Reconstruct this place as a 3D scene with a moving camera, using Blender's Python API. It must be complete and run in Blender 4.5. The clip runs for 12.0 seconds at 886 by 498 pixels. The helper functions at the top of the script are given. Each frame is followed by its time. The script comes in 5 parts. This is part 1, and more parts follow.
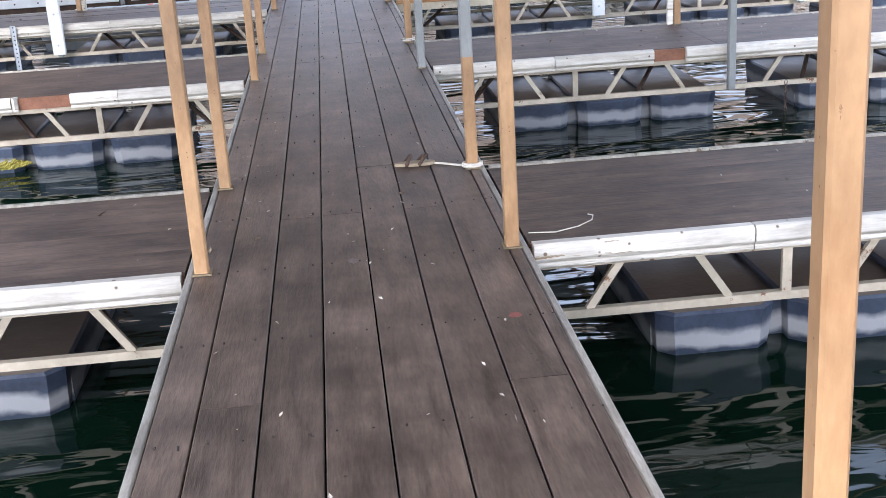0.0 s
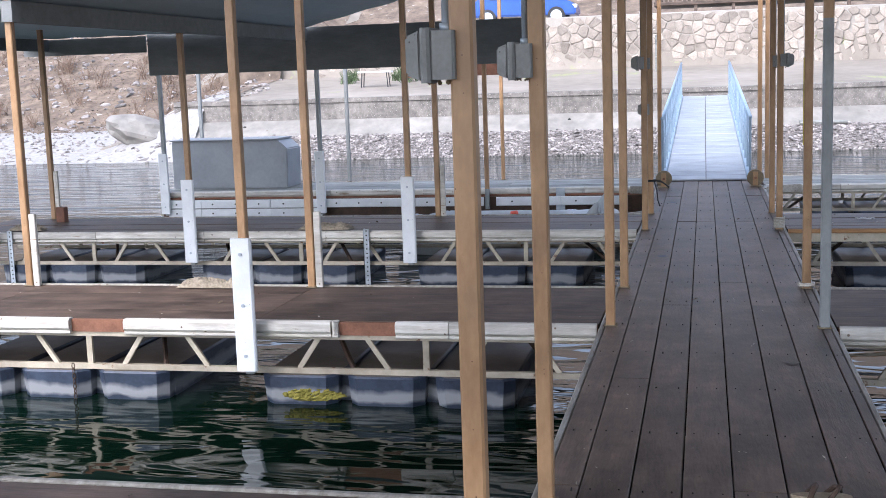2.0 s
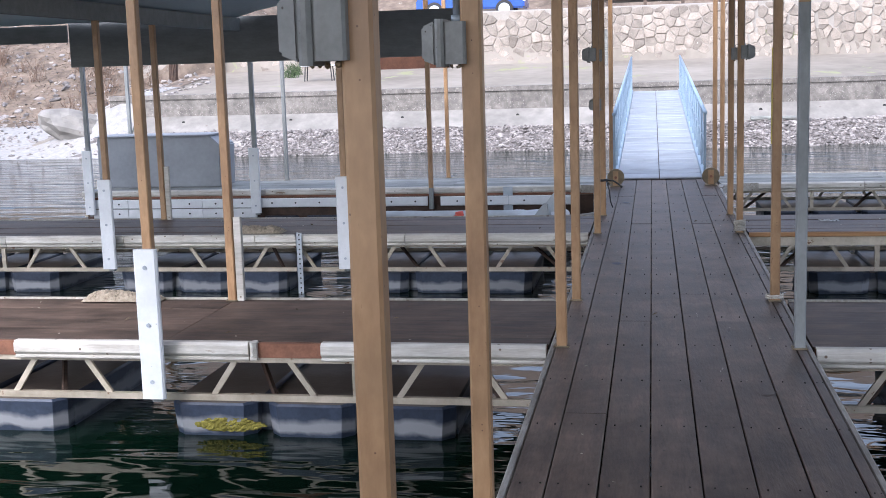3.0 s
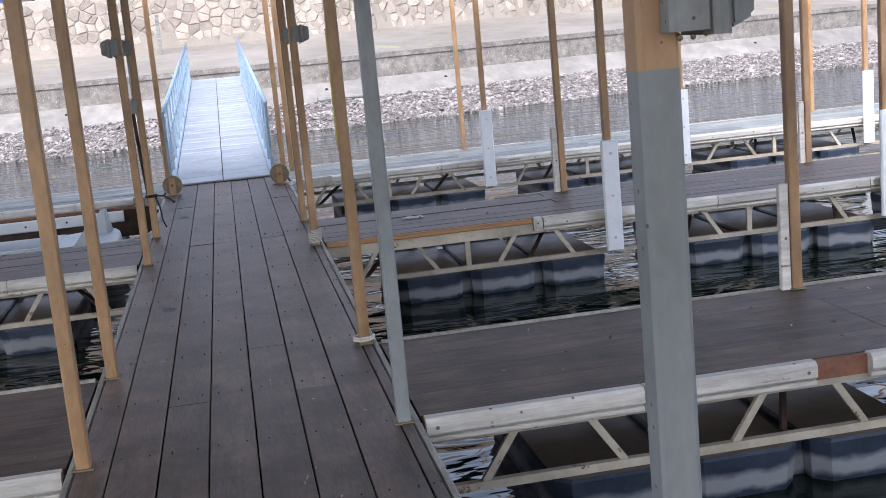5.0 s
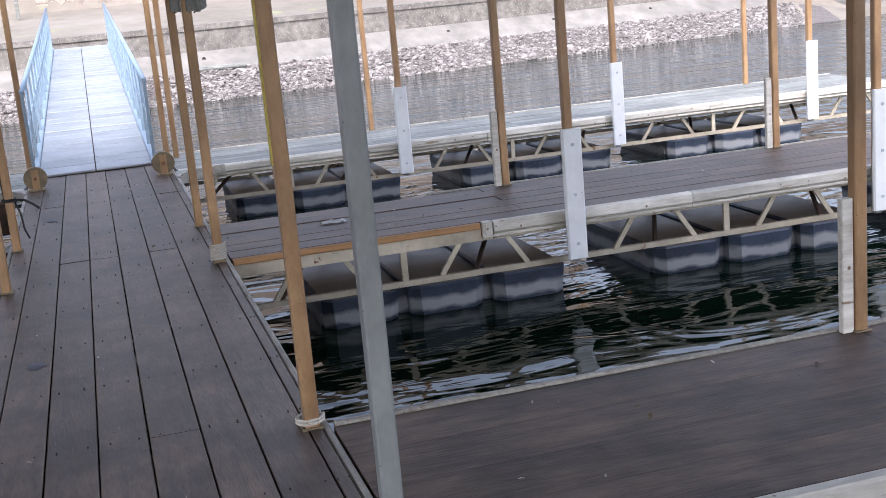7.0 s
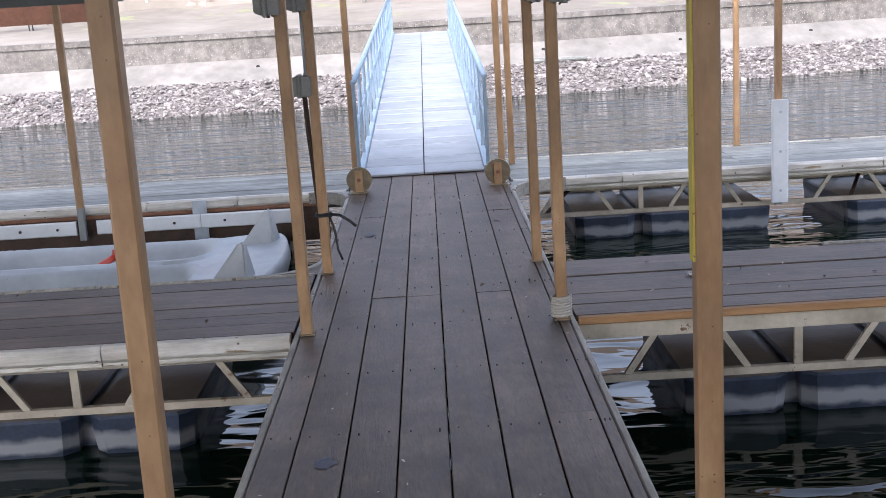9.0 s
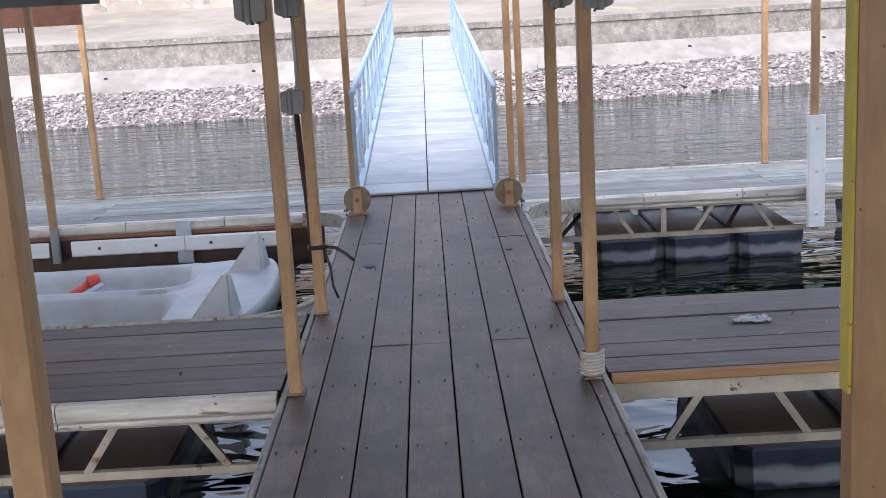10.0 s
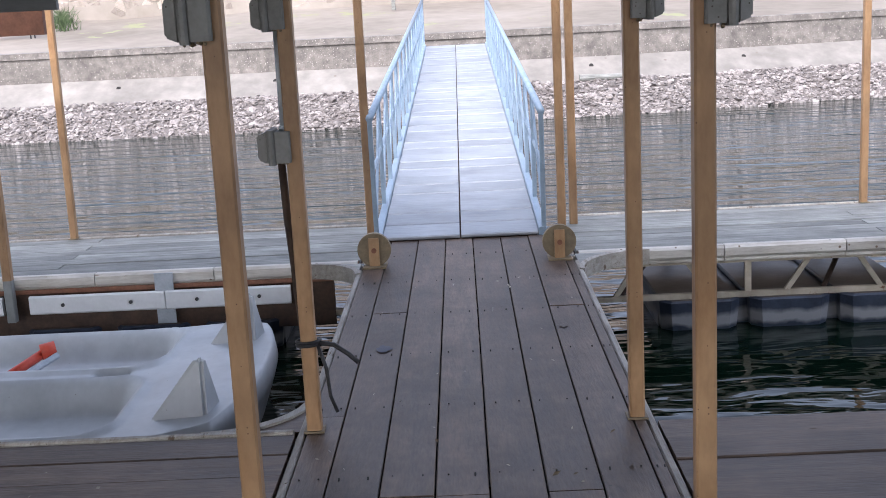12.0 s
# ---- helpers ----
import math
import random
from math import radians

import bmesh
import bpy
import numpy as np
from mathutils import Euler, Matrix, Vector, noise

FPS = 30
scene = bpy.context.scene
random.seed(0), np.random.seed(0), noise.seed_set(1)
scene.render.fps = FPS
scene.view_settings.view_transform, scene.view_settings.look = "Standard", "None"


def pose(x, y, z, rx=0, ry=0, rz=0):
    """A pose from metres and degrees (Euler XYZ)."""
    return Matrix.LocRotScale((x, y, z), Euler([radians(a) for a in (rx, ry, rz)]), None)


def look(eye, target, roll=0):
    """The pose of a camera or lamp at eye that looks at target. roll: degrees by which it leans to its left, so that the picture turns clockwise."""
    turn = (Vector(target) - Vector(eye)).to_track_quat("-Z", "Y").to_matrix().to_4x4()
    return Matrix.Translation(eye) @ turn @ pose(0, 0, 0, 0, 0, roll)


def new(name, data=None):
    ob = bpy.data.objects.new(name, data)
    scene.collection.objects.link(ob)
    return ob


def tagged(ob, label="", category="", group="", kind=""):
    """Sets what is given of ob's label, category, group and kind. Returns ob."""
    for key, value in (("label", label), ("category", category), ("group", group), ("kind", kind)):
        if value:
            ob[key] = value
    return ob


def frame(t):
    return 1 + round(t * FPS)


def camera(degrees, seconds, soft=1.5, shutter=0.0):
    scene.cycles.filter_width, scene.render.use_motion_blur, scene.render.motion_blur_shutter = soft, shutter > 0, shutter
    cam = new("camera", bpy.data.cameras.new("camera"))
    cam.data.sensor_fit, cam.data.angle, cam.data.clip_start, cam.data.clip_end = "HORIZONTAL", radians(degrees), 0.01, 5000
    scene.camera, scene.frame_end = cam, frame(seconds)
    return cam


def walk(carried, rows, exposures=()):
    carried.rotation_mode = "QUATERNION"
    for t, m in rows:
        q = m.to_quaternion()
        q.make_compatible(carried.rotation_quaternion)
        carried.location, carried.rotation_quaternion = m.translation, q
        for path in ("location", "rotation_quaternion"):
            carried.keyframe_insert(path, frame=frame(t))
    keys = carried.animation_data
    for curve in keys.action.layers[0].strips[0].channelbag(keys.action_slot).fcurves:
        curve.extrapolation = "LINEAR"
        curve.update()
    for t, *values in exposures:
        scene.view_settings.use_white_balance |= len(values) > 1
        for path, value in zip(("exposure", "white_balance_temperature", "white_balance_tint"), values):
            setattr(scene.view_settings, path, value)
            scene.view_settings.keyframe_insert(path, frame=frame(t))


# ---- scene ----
cam = camera(40.9, 12.0, 0.7)
PATH = [
    (0, (-0.033, 0.83, 1.68), (0.122, 2.72, 1.044), -3.53),
    (0.5, (-0.05, 1.296, 1.651), (-0.097, 3.21, 1.075), -4.23),
    (1, (-0.059, 1.799, 1.661), (-0.374, 3.724, 1.218), -3.72),
    (1.5, (-0.134, 2.237, 1.674), (-0.527, 4.164, 1.313), -2.26),
    (2, (-0.07, 2.72, 1.679), (-0.5, 4.651, 1.39), -1.93),
    (2.5, (-0.093, 3.166, 1.693), (-0.528, 5.097, 1.406), -2.00),
    (3, (-0.15, 3.611, 1.648), (-0.497, 5.557, 1.348), -1.74),
    (3.2, (-0.15, 3.773, 1.605), (-0.442, 5.727, 1.293), -2.13),
    (4.8, (0.065, 5.403, 1.673), (0.345, 7.351, 1.319), -5.35),
    (5, (0.078, 5.567, 1.683), (0.409, 7.504, 1.314), -5.24),
    (5.5, (0.081, 6.139, 1.638), (0.676, 8.008, 1.249), -4.38),
    (6, (0.143, 6.504, 1.668), (0.839, 8.329, 1.237), -4.66),
    (6.5, (0.108, 6.922, 1.693), (0.753, 8.763, 1.253), -4.98),
    (7, (0.021, 7.375, 1.728), (0.548, 9.253, 1.283), -5.09),
    (7.5, (0.071, 7.852, 1.712), (0.294, 9.795, 1.295), -4.55),
    (7.7, (0.063, 8.023, 1.721), (0.206, 9.974, 1.303), -3.94),
    (9.5, (0.025, 9.631, 1.738), (0.03, 11.586, 1.315), -3.44),
    (10, (-0.007, 10.089, 1.742), (0.005, 12.045, 1.325), -3.08),
    (10.5, (0.01, 10.57, 1.756), (-0.008, 12.527, 1.343), -3.09),
    (11, (-0.081, 11.044, 1.752), (-0.118, 13.001, 1.344), -2.90),
    (11.5, (-0.048, 11.492, 1.72), (-0.086, 13.45, 1.312), -2.94),
    (12, (-0.001, 11.928, 1.749), (-0.042, 13.886, 1.342), -2.89),
]
walk(cam, [(t, look(eye, target, roll)) for t, eye, target, roll in PATH],
     exposures=[(0, 2.75, 5850, 14), (0.5, 2.75, 5780, 14), (1.0, 2.05, 5700, 13), (1.6, 1.9, 5700, 13), (2.5, 1.75, 5680, 14), (3.2, 1.75, 5700, 14), (5.0, 1.8, 5850, 14), (5.5, 1.72, 5900, 15), (6.0, 1.72, 5950, 15), (6.5, 1.95, 5950, 15), (7.2, 1.92, 6000, 15), (9.5, 2.0, 5970, 15), (12, 1.85, 6020, 16)])
# ---- light ----
world = bpy.data.worlds.new("overcast_sky")
scene.world = world
world.use_nodes = True
wn = world.node_tree.nodes
sky = wn.new("ShaderNodeTexSky")
sky.sky_type, sky.sun_disc = "NISHITA", False
sky.sun_elevation, sky.sun_rotation = radians(48), radians(200)
sky.air_density, sky.dust_density = 1.0, 4.0
haze = wn.new("ShaderNodeHueSaturation")
haze.inputs["Saturation"].default_value = 0.55
world.node_tree.links.new(sky.outputs[0], haze.inputs["Color"])
world.node_tree.links.new(haze.outputs[0], wn["Background"].inputs[0])
wn["Background"].inputs[1].default_value = 0.15
sun = new("sun", bpy.data.lights.new("sun", "SUN"))
sun.data.energy, sun.data.angle, sun.data.color = 0.3, radians(30), (1.0, 0.96, 0.9)
sun.matrix_world = look((0, 0, 30), (2.5, 7.5, 22.0))


# ---- materials ----
def material(name, dark, light, rough=0.6, metal=0.0, scale=6.0, stretch=(1, 1, 1), bump=0.25, fleck=None, fleck_at=0.68, fleck_scale=14.0, vary=0.25, spec=0.5, island=False, mid=None, stain=0.0, speck=None, speck_scale=14.0, speck_size=0.16, speck_share=0.5):
    m = bpy.data.materials.new(name)
    m.use_nodes = True
    t = m.node_tree
    n, ln = t.nodes, t.links.new
    bsdf = n["Principled BSDF"]
    co = n.new("ShaderNodeTexCoord")
    info = n.new("ShaderNodeObjectInfo")
    shift = n.new("ShaderNodeVectorMath"); shift.operation = "MULTIPLY_ADD"
    shift.inputs[1].default_value = stretch
    off = n.new("ShaderNodeMath"); off.operation = "MULTIPLY"; off.inputs[1].default_value = 37.0
    ln(info.outputs["Random"], off.inputs[0])
    ln(co.outputs["Object"], shift.inputs[0]); ln(off.outputs[0], shift.inputs[2])
    big = n.new("ShaderNodeTexNoise"); big.inputs["Scale"].default_value = scale; big.inputs["Detail"].default_value = 7; big.inputs["Roughness"].default_value = 0.65
    fine = n.new("ShaderNodeTexNoise"); fine.inputs["Scale"].default_value = scale * 7; fine.inputs["Detail"].default_value = 5
    ln(shift.outputs[0], big.inputs["Vector"]); ln(shift.outputs[0], fine.inputs["Vector"])
    add = n.new("ShaderNodeMath"); add.operation = "MULTIPLY_ADD"; add.inputs[1].default_value = 0.35
    ln(fine.outputs["Fac"], add.inputs[0]); ln(big.outputs["Fac"], add.inputs[2])
    ramp = n.new("ShaderNodeValToRGB")
    ramp.color_ramp.elements[0].position, ramp.color_ramp.elements[0].color = 0.45, (*dark, 1)
    ramp.color_ramp.elements[1].position, ramp.color_ramp.elements[1].color = 0.9, (*light, 1)
    if mid:
        e = ramp.color_ramp.elements.new(0.66); e.color = (*mid, 1)
    ln(add.outputs[0], ramp.inputs[0])
    hsv = n.new("ShaderNodeHueSaturation")
    val = n.new("ShaderNodeMapRange")
    val.inputs["To Min"].default_value, val.inputs["To Max"].default_value = 1 - vary, 1 + vary
    if island:
        geo = n.new("ShaderNodeNewGeometry")
        ln(geo.outputs["Random Per Island"], val.inputs["Value"])
    else:
        ln(info.outputs["Random"], val.inputs["Value"])
    ln(val.outputs[0], hsv.inputs["Value"]); ln(ramp.outputs[0], hsv.inputs["Color"])
    out = hsv.outputs[0]
    if stain:
        wide = n.new("ShaderNodeTexNoise"); wide.inputs["Scale"].default_value = 2.3; wide.inputs["Detail"].default_value = 6; wide.inputs["Roughness"].default_value = 0.6
        where = n.new("ShaderNodeVectorMath"); where.operation = "ADD"
        ln(co.outputs["Object"], where.inputs[0]); ln(off.outputs[0], where.inputs[1]); ln(where.outputs[0], wide.inputs["Vector"])
        amount = n.new("ShaderNodeMapRange")
        amount.inputs["From Min"].default_value, amount.inputs["From Max"].default_value = 0.35, 0.65
        amount.inputs["To Min"].default_value, amount.inputs["To Max"].default_value = 1 - stain, 1 + stain * 0.5
        ln(wide.outputs["Fac"], amount.inputs["Value"])
        blotch = n.new("ShaderNodeVectorMath"); blotch.operation = "SCALE"
        ln(out, blotch.inputs[0]); ln(amount.outputs[0], blotch.inputs["Scale"])
        out = blotch.outputs[0]
    if fleck:
        sp = n.new("ShaderNodeTexNoise"); sp.inputs["Scale"].default_value = fleck_scale; sp.inputs["Detail"].default_value = 6; sp.inputs["Roughness"].default_value = 0.7
        ln(co.outputs["Object"], shift.inputs[0]); ln(shift.outputs[0], sp.inputs["Vector"])
        th = n.new("ShaderNodeMapRange"); th.inputs["From Min"].default_value, th.inputs["From Max"].default_value = fleck_at, fleck_at + 0.04
        ln(sp.outputs["Fac"], th.inputs["Value"])
        mix = n.new("ShaderNodeMix"); mix.data_type = "RGBA"; mix.inputs["B"].default_value = (*fleck, 1)
        ln(th.outputs[0], mix.inputs["Factor"]); ln(out, mix.inputs["A"])
        out = mix.outputs["Result"]
    if speck:
        dots = n.new("ShaderNodeTexVoronoi"); dots.inputs["Scale"].default_value = speck_scale
        ln(co.outputs["Object"], dots.inputs["Vector"])
        near = n.new("ShaderNodeMapRange")
        near.inputs["From Min"].default_value, near.inputs["From Max"].default_value = speck_size, speck_size * 0.6
        ln(dots.outputs["Distance"], near.inputs["Value"])
        some = n.new("ShaderNodeSeparateColor"); ln(dots.outputs["Color"], some.inputs[0])
        pick = n.new("ShaderNodeMath"); pick.operation = "LESS_THAN"; pick.inputs[1].default_value = speck_share
        ln(some.outputs[0], pick.inputs[0])
        both = n.new("ShaderNodeMath"); both.operation = "MULTIPLY"
        ln(near.outputs[0], both.inputs[0]); ln(pick.outputs[0], both.inputs[1])
        mix2 = n.new("ShaderNodeMix"); mix2.data_type = "RGBA"; mix2.inputs["B"].default_value = (*speck, 1)
        ln(both.outputs[0], mix2.inputs["Factor"]); ln(out, mix2.inputs["A"])
        out = mix2.outputs["Result"]
    ln(out, bsdf.inputs["Base Color"])
    rr = n.new("ShaderNodeMapRange"); rr.inputs["To Min"].default_value, rr.inputs["To Max"].default_value = max(rough - 0.12, 0.03), min(rough + 0.12, 1)
    ln(big.outputs["Fac"], rr.inputs["Value"]); ln(rr.outputs[0], bsdf.inputs["Roughness"])
    bsdf.inputs["Metallic"].default_value = metal
    bsdf.inputs["Specular IOR Level"].default_value = spec
    if bump:
        b = n.new("ShaderNodeBump"); b.inputs["Strength"].default_value = bump; b.inputs["Distance"].default_value = 0.01
        ln(add.outputs[0], b.inputs["Height"]); ln(b.outputs[0], bsdf.inputs["Normal"])
    return m


WOOD_DECK = material("brown_stained_planks", (0.046, 0.031, 0.023), (0.178, 0.128, 0.098), 0.43, 0, 3.0, (5.0, 0.65, 5.0), 0.55, (0.30, 0.265, 0.23), 0.68, 3.4, 0.20, stain=0.5, spec=0.32, speck=(0.03, 0.024, 0.02), speck_scale=9.0, speck_size=0.07, speck_share=0.35)
WOOD_SHEET = material("brown_painted_sheet", (0.040, 0.027, 0.020), (0.170, 0.117, 0.088), 0.56, 0, 2.6, (0.6, 4.5, 4.5), 0.55, (0.27, 0.235, 0.20), 0.72, 2.5, 0.08, stain=0.45, spec=0.32, speck=(0.03, 0.022, 0.018), speck_scale=8.0, speck_size=0.07, speck_share=0.25)
WOOD_X = material("brown_boards_across", (0.050, 0.036, 0.027), (0.165, 0.118, 0.092), 0.48, 0, 3.0, (0.6, 5, 5), 0.45, (0.34, 0.31, 0.28), 0.75, 3.0, 0.18, stain=0.38, spec=0.32, speck=(0.03, 0.024, 0.02), speck_scale=9.0, speck_size=0.08, speck_share=0.3)
WOOD_GREY = material("weathered_grey_boards", (0.12, 0.12, 0.105), (0.36, 0.365, 0.335), 0.65, 0, 3.0, (0.7, 9, 9), 0.5, (0.09, 0.085, 0.07), 0.68, 3.0, 0.2, stain=0.3)
WHITE_RUB = material("worn_white_paint_wood", (0.44, 0.40, 0.335), (0.74, 0.71, 0.65), 0.55, 0, 4.0, (0.6, 6, 6), 0.3, (0.24, 0.17, 0.10), 0.63, 3.5, 0.12, stain=0.22, speck=(0.16, 0.11, 0.07), speck_scale=16.0, speck_size=0.18, speck_share=0.25)
WHITE_PLATE = material("white_vinyl_board", (0.66, 0.67, 0.68), (0.78, 0.79, 0.80), 0.4, 0, 5.0, (1, 1, 1), 0.05, (0.35, 0.34, 0.33), 0.76, 9.0, 0.05, speck=(0.25, 0.23, 0.2), speck_scale=22.0, speck_size=0.1, speck_share=0.15)
CREAM_STEEL = material("cream_painted_steel", (0.36, 0.31, 0.23), (0.52, 0.46, 0.36), 0.5, 0, 5.0, (1, 1, 1), 0.15, (0.16, 0.075, 0.035), 0.62, 7.0, 0.15, stain=0.25)
RUST = material("rusty_brown_steel", (0.13, 0.055, 0.030), (0.27, 0.12, 0.07), 0.75, 0, 8.0, (1, 1, 1), 0.4, (0.4, 0.33, 0.25), 0.7, 9.0, 0.15)
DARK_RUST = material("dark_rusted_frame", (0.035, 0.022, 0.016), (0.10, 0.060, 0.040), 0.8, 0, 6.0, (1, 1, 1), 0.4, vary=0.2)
POST_TAN = material("tan_painted_post", (0.29, 0.160, 0.074), (0.46, 0.285, 0.145), 0.42, 0, 4.0, (2, 2, 0.7), 0.15, (0.15, 0.07, 0.03), 0.68, 20.0, 0.10, stain=0.24, speck=(0.14, 0.07, 0.035), speck_scale=34.0, speck_size=0.11, speck_share=0.18)
POST_GREY = material("grey_painted_post", (0.20, 0.21, 0.205), (0.29, 0.30, 0.295), 0.42, 0, 4.0, (2, 2, 1), 0.1, (0.10, 0.06, 0.04), 0.74, 20.0, 0.08, stain=0.12, speck=(0.09, 0.07, 0.06), speck_scale=30.0, speck_size=0.13, speck_share=0.15)


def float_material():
    """Black plastic: a ragged pale silt line above dark slime at the water, upward faces brown."""
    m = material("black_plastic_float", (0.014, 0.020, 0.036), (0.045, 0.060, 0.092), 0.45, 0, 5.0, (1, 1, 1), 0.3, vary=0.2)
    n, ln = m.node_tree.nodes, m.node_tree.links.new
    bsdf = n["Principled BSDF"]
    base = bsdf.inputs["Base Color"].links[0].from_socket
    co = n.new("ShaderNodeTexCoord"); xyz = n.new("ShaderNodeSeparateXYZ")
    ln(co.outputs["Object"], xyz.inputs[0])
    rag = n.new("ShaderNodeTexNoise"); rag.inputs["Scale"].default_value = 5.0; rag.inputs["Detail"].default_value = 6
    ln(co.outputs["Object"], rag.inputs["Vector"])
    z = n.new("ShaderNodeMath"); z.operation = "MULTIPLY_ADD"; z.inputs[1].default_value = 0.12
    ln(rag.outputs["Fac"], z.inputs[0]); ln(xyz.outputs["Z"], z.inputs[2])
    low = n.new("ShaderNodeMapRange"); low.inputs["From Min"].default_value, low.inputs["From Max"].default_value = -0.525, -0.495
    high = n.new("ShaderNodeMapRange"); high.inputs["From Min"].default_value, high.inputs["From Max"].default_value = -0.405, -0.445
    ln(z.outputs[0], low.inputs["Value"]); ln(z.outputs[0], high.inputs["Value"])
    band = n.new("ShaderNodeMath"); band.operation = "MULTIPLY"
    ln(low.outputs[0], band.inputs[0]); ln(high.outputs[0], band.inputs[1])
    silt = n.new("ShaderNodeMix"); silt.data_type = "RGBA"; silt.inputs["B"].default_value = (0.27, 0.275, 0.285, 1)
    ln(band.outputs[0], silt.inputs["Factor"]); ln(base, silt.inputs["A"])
    # faces that point up are mixed to one brown by their normal
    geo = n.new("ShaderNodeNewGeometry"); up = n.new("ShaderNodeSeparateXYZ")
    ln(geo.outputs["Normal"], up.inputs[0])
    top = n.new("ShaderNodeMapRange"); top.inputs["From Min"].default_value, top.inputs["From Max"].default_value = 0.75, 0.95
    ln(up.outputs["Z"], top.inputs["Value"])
    brown_top = n.new("ShaderNodeMix"); brown_top.data_type = "RGBA"; brown_top.inputs["B"].default_value = (0.062, 0.047, 0.037, 1)
    ln(top.outputs[0], brown_top.inputs["Factor"]); ln(silt.outputs["Result"], brown_top.inputs["A"])
    ln(brown_top.outputs["Result"], bsdf.inputs["Base Color"])
    return m


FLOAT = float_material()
STEEL = material("galvanised_steel", (0.34, 0.38, 0.42), (0.52, 0.56, 0.60), 0.45, 0.35, 9.0, (1, 1, 1), 0.08, vary=0.08, stain=0.1)
ALU = material("pale_aluminium_planks", (0.24, 0.26, 0.285), (0.385, 0.408, 0.435), 0.5, 0.15, 5.0, (0.6, 8, 8), 0.15, (0.40, 0.40, 0.41), 0.72, 4.0, 0.10, stain=0.2)
RAIL = material("blue_grey_rail_paint", (0.22, 0.30, 0.38), (0.34, 0.43, 0.52), 0.4, 0.3, 6.0, (1, 1, 1), 0.08, vary=0.1)
TRIM = material("worn_edge_trim", (0.22, 0.19, 0.15), (0.46, 0.43, 0.38), 0.6, 0, 6.0, (5, 0.6, 5), 0.35, (0.12, 0.08, 0.05), 0.62, 4.0, 0.15, stain=0.3)
ROOF = material("pale_blue_metal_roof", (0.52, 0.60, 0.65), (0.62, 0.69, 0.74), 0.5, 0.1, 2.0, (1, 1, 1), 0.05, vary=0.05)
BEAM = material("grey_roof_beam", (0.15, 0.155, 0.15), (0.22, 0.225, 0.22), 0.6, 0, 3.0, (1, 4, 4), 0.1, vary=0.08, stain=0.12)
BOX_GREY = material("grey_weathered_plastic", (0.19, 0.19, 0.18), (0.30, 0.30, 0.285), 0.6, 0, 9.0, (1, 1, 1), 0.2, (0.11, 0.10, 0.085), 0.66, 12.0, 0.08, stain=0.2, speck=(0.08, 0.07, 0.055), speck_scale=60.0, speck_size=0.2, speck_share=0.25)
DARK = material("dark_recess", (0.018, 0.017, 0.016), (0.04, 0.038, 0.035), 0.85, 0, 6.0, bump=0.2)
TAN_MUD = material("tan_hinge_paint", (0.13, 0.10, 0.06), (0.26, 0.20, 0.12), 0.6, 0, 9.0, (1, 1, 1), 0.25, (0.12, 0.06, 0.03), 0.64, 10.0, 0.1)
CONCRETE = material("pale_concrete_slab", (0.165, 0.152, 0.135), (0.285, 0.265, 0.238), 0.85, 0, 0.5, (1, 1, 1), 0.3, (0.30, 0.27, 0.24), 0.70, 1.2, 0.03, stain=0.2, speck=(0.16, 0.14, 0.12), speck_scale=3.0, speck_size=0.12, speck_share=0.3)
AGGREGATE = material("aggregate_concrete", (0.105, 0.095, 0.083), (0.25, 0.225, 0.20), 0.9, 0, 6.0, (1, 1, 1), 0.8, (0.34, 0.31, 0.27), 0.62, 9.0, 0.03, stain=0.3, speck=(0.36, 0.33, 0.295), speck_scale=22.0, speck_size=0.28, speck_share=0.45)
ROCK = material("pale_pink_riprap", (0.10, 0.086, 0.079), (0.345, 0.315, 0.295), 0.85, 0, 5.0, (1, 1, 1), 0.5, (0.17, 0.125, 0.11), 0.66, 4.0, 0.4, island=True)
WALL_STONE = material("fieldstone", (0.19, 0.158, 0.13), (0.38, 0.33, 0.28), 0.85, 0, 3.0, (1, 1, 1), 0.5, (0.62, 0.60, 0.56), 0.66, 5.0, 0.3)
MORTAR = material("pale_mortar", (0.25, 0.225, 0.195), (0.33, 0.30, 0.265), 0.9, 0, 4.0, bump=0.4)
PLASTIC = material("pale_grey_moulded_plastic", (0.42, 0.44, 0.45), (0.57, 0.59, 0.60), 0.38, 0, 2.0, (1, 1, 1), 0.06, (0.26, 0.25, 0.22), 0.70, 5.0, 0.04, stain=0.12, speck=(0.12, 0.11, 0.09), speck_scale=26.0, speck_size=0.08, speck_share=0.2)
RED = material("faded_red_plastic", (0.50, 0.05, 0.025), (0.66, 0.10, 0.05), 0.45, 0, 8.0, bump=0.1)
LEAF = material("dead_leaves", (0.06, 0.04, 0.025), (0.20, 0.15, 0.09), 0.8, 0, 20.0, bump=0.3, vary=0.5, island=True)
ROPE = material("tan_rope", (0.30, 0.23, 0.15), (0.48, 0.39, 0.28), 0.85, 0, 40.0, bump=0.5)
BLACK = material("black_rubber", (0.012, 0.012, 0.013), (0.03, 0.03, 0.032), 0.6, 0, 20.0, bump=0.15)
FRAY = material("frayed_carpet", (0.16, 0.125, 0.085), (0.40, 0.34, 0.26), 0.95, 0, 45.0, bump=1.0)
CHEST = material("grey_plastic_chest", (0.24, 0.255, 0.275), (0.31, 0.325, 0.345), 0.5, 0, 3.0, bump=0.05, stain=0.1)
BRUSH = material("dry_brush", (0.10, 0.065, 0.045), (0.26, 0.18, 0.13), 0.9, 0, 6.0, bump=0.0, vary=0.4, island=True)
